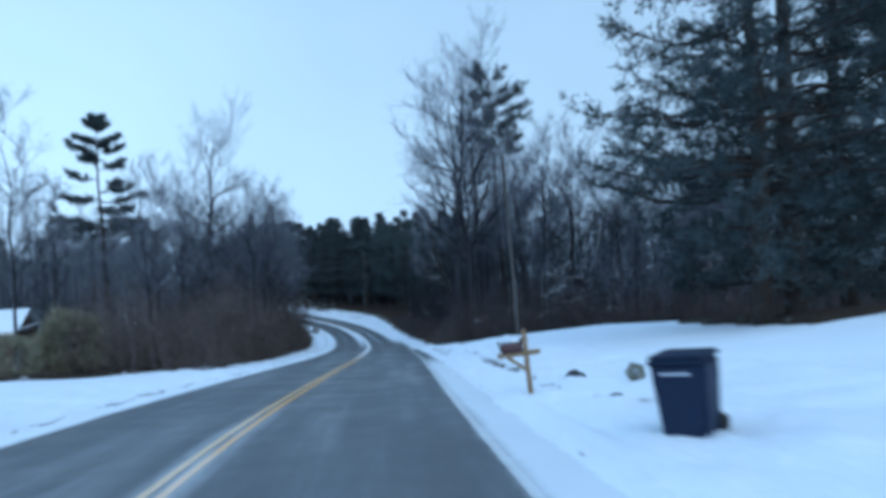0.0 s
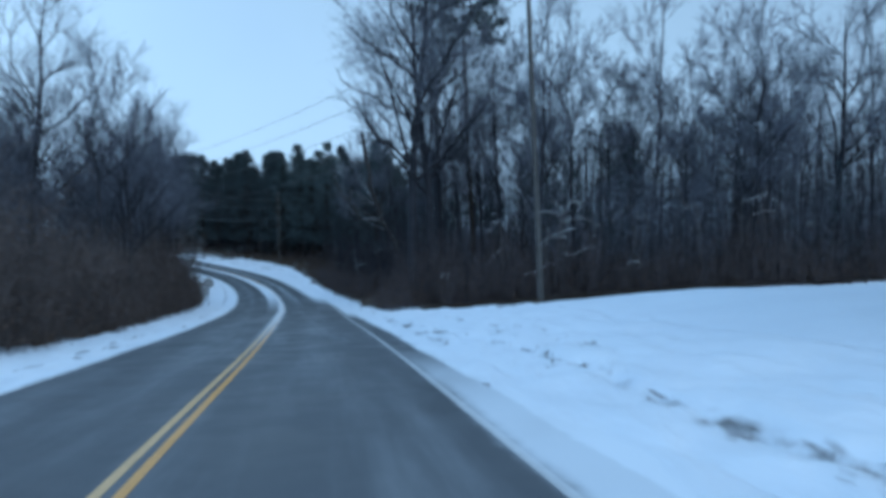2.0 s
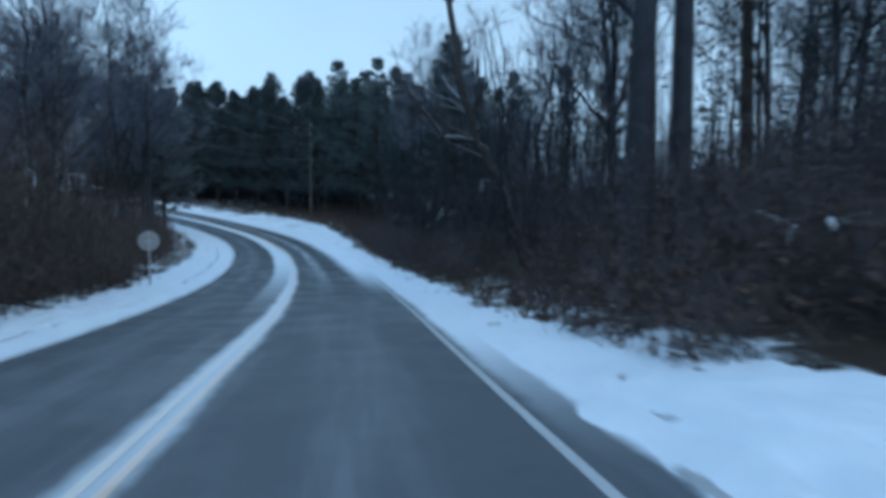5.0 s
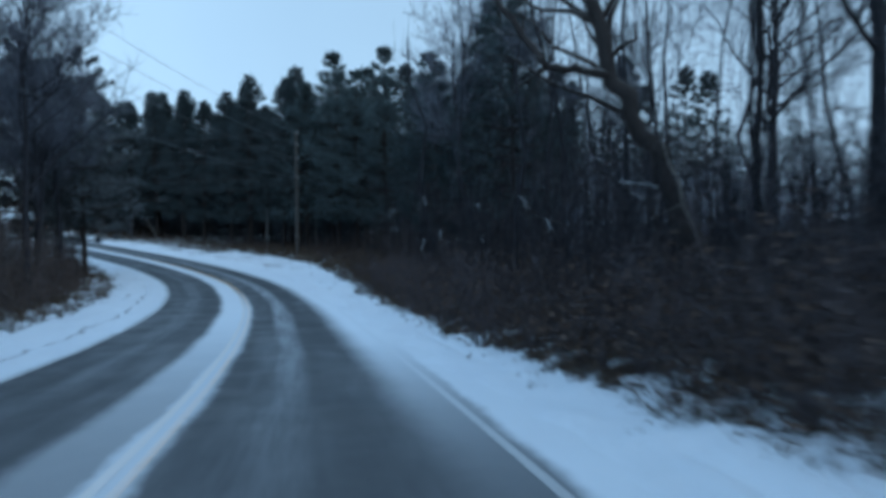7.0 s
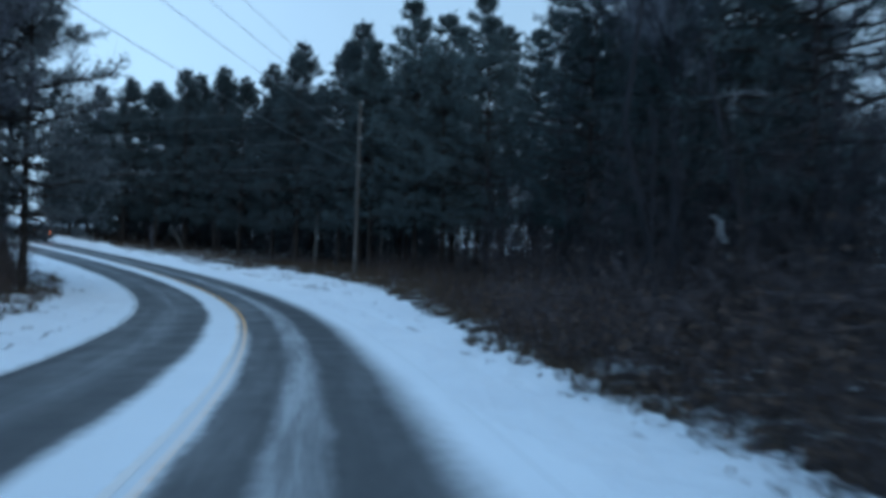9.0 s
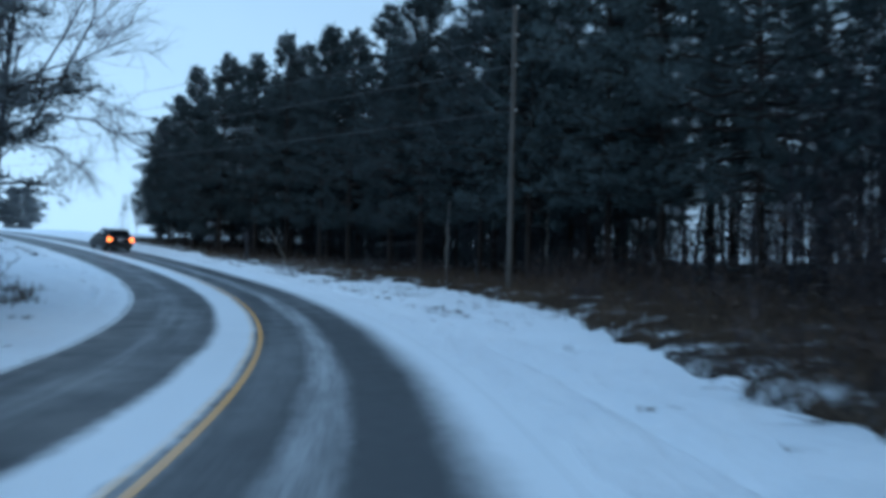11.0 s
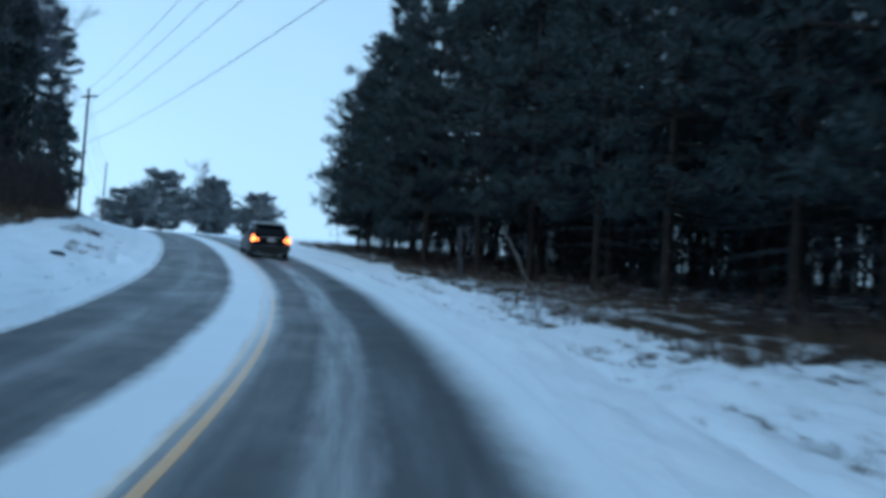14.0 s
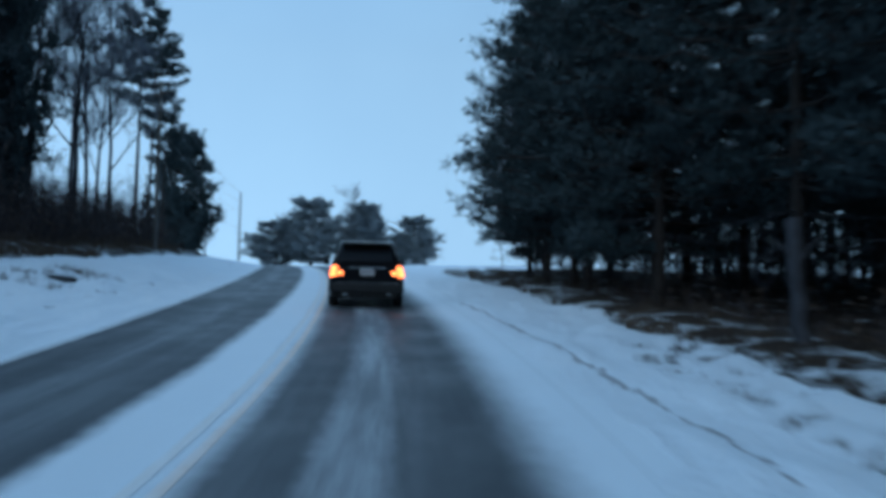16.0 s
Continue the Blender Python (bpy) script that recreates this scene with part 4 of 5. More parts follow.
# ---- forest floor ----
def litter(name, s0, s1, edge, side, depth, label):
    """Leaf litter and thin snow under the trees, from an uneven edge inwards. edge: rows of s and lat."""
    ss = np.arange(s0, s1, 0.4)
    u = np.concatenate([np.linspace(0, 3, 9), np.linspace(3.8, depth, 22)])
    ends = np.clip(np.minimum(ss - s0, s1 - ss) / 9, 0.02, 1) ** 0.6
    wide = ends * (1 + 0.14 * fractal(ss, 0 * ss, 40, 15) + 0.015 * fractal(ss, 0 * ss, 9, 16))
    lat = side * (np.interp(ss, [e[0] for e in edge], [e[1] for e in edge])[:, None] + 0.30 * fractal(ss, 0 * ss, 9, 3)[:, None] + 0.20 * fractal(ss, 0 * ss, 2.4, 4)[:, None] + 0.16 * fractal(ss, 0 * ss, 1.5, 6)[:, None] + u[None] * wide[:, None])
    p = road_point(np.repeat(ss[:, None], len(u), 1), lat)
    x, y = p[..., 0], p[..., 1]
    z = land_z(x, y) + 0.17 + 0.05 * fractal(x, y, 2.2, 12)
    z[:, 0] -= 0.35
    z[:, 1] -= 0.06
    for k, drop in ((0, 0.4), (1, 0.16), (2, 0.06)):
        z[k] -= drop
        z[-1 - k] -= drop
    idx = np.arange(x.size).reshape(x.shape)
    quads = np.stack([idx[:-1, :-1], idx[:-1, 1:], idx[1:, 1:], idx[1:, :-1]], -1).reshape(-1, 4)
    b = Build().add(np.stack([x, y, z], -1), quads if side > 0 else quads[:, ::-1])
    uv = np.stack([np.repeat(u[None], len(ss), 0).ravel(), np.repeat(ss[:, None], len(u), 1).ravel()], -1)
    return tagged(new(name, b.mesh(name, LITTER, uv=uv)), label, "forest floor", kind="structure")


def litter_material():
    m, n, l, b = material("leaf_litter", 0.95, 0.1)
    p = place(n)
    fine, broad = noise_node(n, l, 16, 6, p, 0.7), noise_node(n, l, 1.1, 5, p, 0.6)
    uv = n.new("ShaderNodeUVMap")
    uv.uv_map = "road"
    sep = n.new("ShaderNodeSeparateXYZ")
    l.new(uv.outputs["UV"], sep.inputs["Vector"])
    thrown = maths(n, l, "MULTIPLY", smooth_step(n, l, sep.outputs["X"], 0.2, 3.2), smooth_step(n, l, sep.outputs["Y"], 70, 77, -0.15, -0.06))
    thrown = maths(n, l, "ADD", thrown, maths(n, l, "MULTIPLY", smooth_step(n, l, sep.outputs["Y"], 50, 56), smooth_step(n, l, sep.outputs["Y"], 70, 77, 0.13, 0.075)))
    thrown = maths(n, l, "ADD", thrown, maths(n, l, "MULTIPLY", smooth_step(n, l, sep.outputs["Y"], 135, 139), smooth_step(n, l, sep.outputs["Y"], 145, 149, 0.07, 0.0)))
    c = ramp(n, l, fine, [(0.3, (0.018, 0.013, 0.011)), (0.55, (0.048, 0.036, 0.028)), (0.75, (0.082, 0.061, 0.047))])
    snow = smooth_step(n, l, maths(n, l, "MULTIPLY_ADD", fine, 0.35, maths(n, l, "MULTIPLY_ADD", broad, 0.65, thrown)), 0.57, 0.66)
    l.new(blend(n, l, maths(n, l, "MULTIPLY", snow, 0.85), c, SNOW_TINT), b.inputs["Base Color"])
    relief(n, l, b, fine, 0.8, 0.06)
    return m


LITTER = litter_material()
litter("forest_floor", 52, 176, [(52, 6.6), (58, 5.4), (62, 5.6), (66, 6.0), (75, 5.1), (80, 4.8), (86, 4.9), (92, 5.0), (99, 5.2), (103, 5.5), (108, 6.0), (113, 6.8), (120, 8.0), (127, 8.0), (133, 7.6), (139, 6.3), (143, 5.9), (150, 6.0), (162, 5.9), (176, 7.2)], 1, 66, "brown leaf litter under the trees with thin snow")
litter("forest_floor", 18, 34, [(18, 12.6), (34, 15)], 1, 12, "needle litter under the yard pines")
litter("forest_floor", 30, 126, [(30, 16), (36, 8.5), (44, 6.4), (62, 5.6), (75, 5.8), (84, 7.4), (112, 7.4), (126, 8.5)], -1, 45, "brown leaf litter under brush with thin snow")
litter("forest_floor", 146, 196, [(146, 10.0), (156, 9.0), (170, 7.8), (182, 7.2), (196, 7.2)], -1, 26, "brown leaf litter and dead grass on the bank")

# ---- utility poles ----
def pole_foot(key):
    a, c = POLES[key][:2]
    return spot_xy(a, c) if key == "d" else spot(a, c)


def utility_pole(key, height, turn, label):
    pole = empty("utility_pole", label, "utility pole", "poles along the road")
    pole.matrix_basis = Matrix.LocRotScale(pole_foot(key), Euler((0, radians(-2.2 if key == "a" else 0), radians(turn))), None)
    b = Build()
    z = np.linspace(-0.6, height, 8)
    tubes(b, np.stack([0 * z, 0 * z, z], -1)[None], np.linspace(0.105, 0.072, 8)[None], 12)
    part("shaft", b, POLE_WOOD, pole)
    if key == "c":
        part("crossarm", block((1.5, 0.10, 0.12), (0, 0.10, height - 0.5), 0.01), POLE_WOOD, pole)
    for k, dz in enumerate((0.05, 1.0, 2.05, 3.6)):
        b = Build()
        x = np.linspace(0, 0.16, 4)
        tubes(b, np.stack([x, 0 * x, 0 * x + height - dz], -1)[None], np.array([[0.03, 0.06, 0.06, 0.03]]), 8)
        part("insulator", b, METAL, pole, "grey insulator on the pole")
    return pole


POLES = {"a": (42.1, 9.15, 10.5), "e": (80, -9.5, 11.0), "b": (121.7, 8.6, 10.0), "c": (175.6, -8.1, 8.4), "d": (-73.8, 180.4, 7.2)}
for key, (s, lat, h) in POLES.items():
    utility_pole(key, h, 0, "weathered wooden utility pole at the edge of the road")


def wire(a, c, drop_a, drop_c, sag, label):
    p, q = (pole_foot(k) + Vector((0, 0, POLES[k][2] - d)) for k, d in ((a, drop_a), (c, drop_c)))
    f = np.linspace(0, 1, 24)
    pts = np.array(p)[None] * (1 - f[:, None]) + np.array(q)[None] * f[:, None]
    pts[:, 2] -= sag * 4 * f * (1 - f)
    b = Build()
    tubes(b, pts[None], np.full((1, 24), 0.010), 6)
    tagged(new("overhead_wire", b.mesh("overhead_wire", WIRE)), label, "wire", "overhead wires")


for a, c in (("a", "e"), ("e", "b"), ("b", "c"), ("c", "d")):
    for drop in (0.05, 1.0, 2.05, 3.6):
        wire(a, c, drop, drop, 0.7, "grey sagging overhead wire between two poles")


# ---- brush ----
def brush(name, seed, areas, label, leaves=1.6, stem_mat=BRUSH):
    """Tangled leafless brush: stems, side twigs and clinging dead leaves. areas: s0, s1, lat0, lat1, count, low, high."""
    g = np.random.default_rng(seed)
    b, c = Build(), Build()
    for s0, s1, l0, l1, count, lo, hi in areas:
        s, lat = g.uniform(s0, s1, count), l0 + (l1 - l0) * g.uniform(0, 1, count) ** 1.3
        p = road_point(s, lat)
        x, y = p[:, 0], p[:, 1]
        z = land_z(x, y) - 0.1
        patch = 0.72 + 0.42 * np.clip(fractal(x, y, 8, seed + 1), -1, 1)
        h = g.uniform(lo, hi, count) * patch
        a, out = g.uniform(0, 6.3, count), g.uniform(0.05, 0.5, count)
        f = np.linspace(0, 1, 5)
        path = np.stack([x[:, None] + (np.cos(a) * out * h)[:, None] * f ** 1.7, y[:, None] + (np.sin(a) * out * h)[:, None] * f ** 1.7, z[:, None] + h[:, None] * (f - 0.12 * f ** 3)], -1)
        path[:, 1:] += g.normal(0, 0.06, (count, 4, 3))
        tubes(b, path, g.uniform(0.006, 0.020, count)[:, None] * np.linspace(1, 0.4, 5), 3)
        n = 21
        u = g.uniform(0.08, 1, (count, n)) * 4
        i = np.clip(u.astype(int), 0, 3)
        w = (u - i)[..., None]
        r = np.arange(count)[:, None]
        start = (path[r, i] * (1 - w) + path[r, i + 1] * w).reshape(-1, 3)
        way = g.normal(0, 1, start.shape) + np.array([0, 0, 0.6])
        ln = (g.uniform(0.10, 0.32, (count, n)) * h[:, None]).ravel()
        blades(b, start, way, ln, 0.017, g)
        k = int(count * leaves * 8)
        if k:
            j, q = g.integers(0, count, k), g.uniform(0.0, 1, k)
            jj = np.clip((q * 4).astype(int), 0, 3)
            base = path[j, jj] + g.normal(0, 0.28, (k, 3))
            blades(c, base, g.normal(0, 1, (k, 3)), g.uniform(0.05, 0.13, k), 0.05, g)
    ob = tagged(new(name, b.mesh(name, stem_mat)), label, "brush", kind="stuff")
    if c.count:
        tagged(new("dead_leaves", c.mesh("dead_leaves", DEAD_LEAF)), "brown withered leaves clinging to the brush", "leaves", kind="stuff")
    return ob


brush("roadside_brush", 71, [(34, 78, -6.2, -13.5, 2500, 2.5, 6.5), (50, 78, -13, -20, 700, 3, 6.5), (34, 78, -5.9, -8.5, 900, 0.8, 3.0), (76, 128, -7.8, -15, 1500, 1.5, 5.0), (77, 128, -7.4, -9, 500, 0.6, 1.8)], "tall tangled brown brush along the snowy shoulder", stem_mat=PALE_BRUSH)
brush("roadside_brush", 72, [(55, 64, 6.4, 15, 420, 2.0, 5.0), (63, 70, 7.4, 15, 260, 0.8, 3.0), (69, 78, 7.0, 15, 380, 0.8, 3.0), (78, 101, 7.2, 16, 760, 0.8, 3.2), (100, 112, 9.5, 17, 420, 1.5, 4.5), (54, 63, 5.4, 7.5, 250, 0.6, 2.6), (63, 69, 6.4, 8.5, 160, 0.6, 2.4), (69, 78, 5.4, 7.5, 330, 0.5, 2.6), (76, 90, 5.0, 7.2, 480, 0.4, 2.6), (90, 100, 5.4, 7.5, 300, 0.6, 2.6), (100, 108, 6.4, 10, 300, 0.5, 1.8), (107, 118, 8.4, 12, 260, 0.4, 1.4), (52.5, 72, 8, 60, 2300, 2.0, 6.0), (53, 57, 8, 42, 900, 1.5, 4.5), (114, 124, 10.6, 15, 250, 0.8, 2.5), (140, 162, 7.6, 11, 260, 0.3, 1.1), (118, 142, 9.2, 12, 420, 0.4, 1.4), (136.5, 143.5, 5.9, 8.4, 170, 0.15, 0.5), (56.3, 59, 5.8, 8.8, 160, 0.2, 0.6), (66, 73, 5.2, 7.0, 120, 0.15, 0.5)], "dense leafless brush and vines at the wood's edge")
brush("roadside_brush", 73, [(146, 190, -9.0, -16, 1100, 1.0, 3.2), (154, 172, -9.5, -15, 400, 2.5, 6.0), (164, 188, -9.8, -15, 750, 1.8, 4.6), (124, 140, -9, -20, 300, 1, 3)], "low brown brush on the bank")


def thicket(name, seed, areas, label):
    """Slim crowded stems with upswept side branches, and vines that hang in curtains. areas: s0, s1, lat0, lat1, stems, low, high, strands."""
    g = np.random.default_rng(seed)
    b = Build()
    for s0, s1, l0, l1, count, lo, hi, strands in areas:
        p = road_point(g.uniform(s0, s1, count), g.uniform(l0, l1, count))
        x, y, h = p[:, 0], p[:, 1], g.uniform(lo, hi, count)
        z = land_z(x, y) - 0.1
        f = np.linspace(0, 1, 6)
        lean = g.normal(0, 0.10, (count, 2))
        path = np.stack([x[:, None] + (lean[:, 0] * h)[:, None] * f ** 1.5, y[:, None] + (lean[:, 1] * h)[:, None] * f ** 1.5, z[:, None] + h[:, None] * f], -1)
        path[:, 1:] += g.normal(0, 0.02, (count, 5, 3)) * h[:, None, None]
        tubes(b, path, (0.010 + 0.0055 * h * g.uniform(0.6, 1.3, count))[:, None] * np.linspace(1, 0.3, 6), 4)
        n = 9
        u = g.uniform(0.18, 1, (count, n)) * 5
        i = np.clip(u.astype(int), 0, 4)
        w = (u - i)[..., None]
        r = np.arange(count)[:, None]
        start = (path[r, i] * (1 - w) + path[r, i + 1] * w).reshape(-1, 3)
        a = g.uniform(0, 6.3, len(start))
        way = np.stack([np.cos(a), np.sin(a), g.uniform(0.1, 1.1, len(start))], -1)
        ln = (np.repeat(h, n) * g.uniform(0.10, 0.26, len(start)))[:, None]
        q = np.linspace(0, 1, 4)[None, :, None]
        side = start[:, None] + way[:, None] * q * ln[:, None] + np.array([0, 0, -0.35]) * q ** 2 * ln[:, None]
        side[:, 1:] += g.normal(0, 0.05, (len(start), 3, 3)) * ln[:, None]
        tubes(b, side, np.full((len(start), 1), 0.009) * np.linspace(1, 0.45, 4), 3)
        for m in (1, 2, 3):
            at = np.repeat(side[:, m], 2, 0)
            blades(b, at, np.repeat(way, 2, 0) * 0.7 + g.normal(0, 0.7, at.shape), np.repeat(ln[:, 0], 2) * g.uniform(0.25, 0.7, len(at)), 0.013, g, 1)
        if strands:
            j = g.integers(0, count, strands)
            top = path[j, g.integers(3, 6, strands)] + g.normal(0, 0.5, (strands, 3))
            q = np.linspace(0, 1, 5)
            drop = g.uniform(0.25, 0.6, strands) * h[j]
            hang = top[:, None] + np.stack([g.normal(0, 0.4, (strands, 1)) * q, g.normal(0, 0.4, (strands, 1)) * q, -drop[:, None] * q], -1)
            hang[:, 1:] += g.normal(0, 0.05, (strands, 4, 3))
            tubes(b, hang, np.full((strands, 1), 0.008) * np.linspace(1, 0.6, 5), 3)
    return tagged(new(name, b.mesh(name, [DEEP_BARK, BRUSH])), label, "thicket", kind="stuff")


thicket("thicket", 75, [(62, 70, 7.8, 16, 90, 1.5, 4.0, 60), (70, 82, 7.4, 16, 190, 1.8, 4.6, 160), (82, 102, 7.6, 17, 330, 2, 5.4, 300), (70, 102, 8, 16, 26, 8, 14, 420), (100, 114, 11, 18, 160, 2.5, 6, 120), (54, 62, 9, 45, 200, 2.5, 5.5, 160)], "crowded slim saplings hung with thin bare vines")


# ---- dead grass ----
def grass(name, seed, areas, label):
    """Tufts of dead grass. areas: s0, s1, lat0, lat1, tufts, low, high."""
    g = np.random.default_rng(seed)
    b = Build()
    for s0, s1, l0, l1, count, lo, hi in areas:
        p = road_point(g.uniform(s0, s1, count), l0 + (l1 - l0) * g.uniform(0, 1, count))
        x, y = p[:, 0], p[:, 1]
        z = land_z(x, y) + 0.02
        n = 14
        j = np.repeat(np.arange(count), n)
        base = np.stack([x[j], y[j], z[j]], -1) + g.normal(0, 0.07, (len(j), 3)) * np.array([1, 1, 0])
        way = g.normal(0, 0.55, base.shape) + np.array([0, 0, 1.0])
        blades(b, base, way, g.uniform(lo, hi, count)[j] * g.uniform(0.5, 1.1, len(j)), 0.018, g)
    return tagged(new(name, b.mesh(name, DEAD_GRASS)), label, "grass", kind="stuff")


grass("dead_grass", 91, [(60, 100, 5.0, 6.4, 700, 0.15, 0.55), (96, 107, 6.0, 9.0, 600, 0.3, 0.8), (106, 114, 6.8, 11.0, 600, 0.3, 0.9), (113, 121, 7.3, 12.0, 700, 0.2, 0.8), (121, 134, 8.0, 12.0, 1000, 0.2, 0.8), (132, 142, 6.5, 10, 600, 0.2, 0.6), (142, 176, 6.0, 9.0, 900, 0.15, 0.55), (146, 186, -8.2, -10.5, 900, 0.3, 0.8), (40, 126, -6.0, -8.6, 1300, 0.2, 0.7)], "dead brown grass at the edge of the woods")
grass("dead_grass", 92, [(40.8, 42.0, 7.6, 9.0, 60, 0.05, 0.13), (18, 26, 5.0, 5.5, 60, 0.04, 0.12), (26, 34, 5.2, 5.8, 50, 0.04, 0.12), (34, 50, 4.4, 5.0, 50, 0.04, 0.12), (117, 130, 5.1, 5.8, 90, 0.04, 0.12), (115, 134, 5.5, 7.7, 520, 0.05, 0.15), (134, 150, 4.8, 6.0, 160, 0.05, 0.14), (62, 72, 4.8, 6.0, 140, 0.05, 0.14), (128, 140, 4.9, 5.6, 70, 0.04, 0.12), (8, 30, 4.9, 5.7, 30, 0.05, 0.13), (26, 42, 5.6, 6.4, 28, 0.05, 0.14), (60, 104, 4.4, 5.2, 60, 0.06, 0.16), (95, 140, 4.6, 6.0, 40, 0.05, 0.14), (100, 160, -4.6, -6.5, 50, 0.05, 0.15), (148, 151, -5.2, -6.2, 40, 0.1, 0.25), (155, 160, -5.8, -7.2, 60, 0.1, 0.25)], "sparse grass tips poking through the roadside snow")


def smooth_mesh(ob, angle=40):
    me = ob.data
    me.polygons.foreach_set("use_smooth", np.full(len(me.polygons), True))
    me.set_sharp_from_angle(angle=radians(angle))
    return ob


def plain(name, colour, rough=0.5, metal=0.0, glow=None, power=0.0):
    m, n, l, b = material(name, rough, 0.5)
    p = place(n)
    f = noise_node(n, l, 7, 4, p)
    dark = tuple(c * 0.82 for c in colour)
    l.new(ramp(n, l, f, [(0.35, dark), (0.65, colour)]), b.inputs["Base Color"])
    b.inputs["Metallic"].default_value = metal
    if glow:
        b.inputs["Emission Color"].default_value = (*glow, 1)
        b.inputs["Emission Strength"].default_value = power
    return m


CAR_PAINT = plain("black_car_paint", (0.007, 0.007, 0.009), 0.32)
CAR_PAINT.node_tree.nodes["Principled BSDF"].inputs["Specular IOR Level"].default_value = 0.12
CAR_TRIM = plain("black_car_plastic", (0.011, 0.011, 0.012), 0.75)
CAR_GLASS = plain("tinted_car_glass", (0.012, 0.014, 0.017), 0.08)
CHROME = plain("chrome", (0.55, 0.56, 0.58), 0.2, 1.0)
LAMP_ON = plain("lit_tail_lamp", (0.55, 0.05, 0.02), 0.3, 0, (1.0, 0.20, 0.045), 5.0)
PLATE = plain("plate_white", (0.62, 0.60, 0.60), 0.5)
INK = plain("dark_bars", (0.10, 0.08, 0.12), 0.6)
RUBBER = plain("tyre_rubber", (0.02, 0.02, 0.02), 0.85)
RIM = plain("wheel_alloy", (0.35, 0.35, 0.36), 0.35, 0.8)


# ---- the black car on the road ----
def ring_tyre(r, w, hole):
    b = Build()
    prof = [(-w / 2, hole), (-w / 2, r * 0.93), (-w * 0.36, r), (w * 0.36, r), (w / 2, r * 0.93), (w / 2, hole)]
    a = np.arange(24) * 2 * np.pi / 24
    v = np.array([[(x, rr * math.cos(t), rr * math.sin(t)) for t in a] for x, rr in prof])
    idx = np.arange(v.shape[0] * 24).reshape(-1, 24)
    nxt = np.roll(idx, -1, axis=1)
    b.add(v, np.stack([idx[:-1], nxt[:-1], nxt[1:], idx[1:]], -1).reshape(-1, 4))
    return b


def wheel_rim(r, w):
    b = Build()
    a = np.arange(20) * 2 * np.pi / 20
    prof = [(-w * 0.45, r), (w * 0.42, r), (w * 0.42, r * 0.86), (w * 0.30, r * 0.80), (w * 0.34, r * 0.2), (w * 0.36, 0.001)]
    v = np.array([[(x, rr * math.cos(t), rr * math.sin(t)) for t in a] for x, rr in prof])
    idx = np.arange(v.shape[0] * 20).reshape(-1, 20)
    nxt = np.roll(idx, -1, axis=1)
    b.add(v, np.stack([idx[:-1], nxt[:-1], nxt[1:], idx[1:]], -1).reshape(-1, 4))
    return b


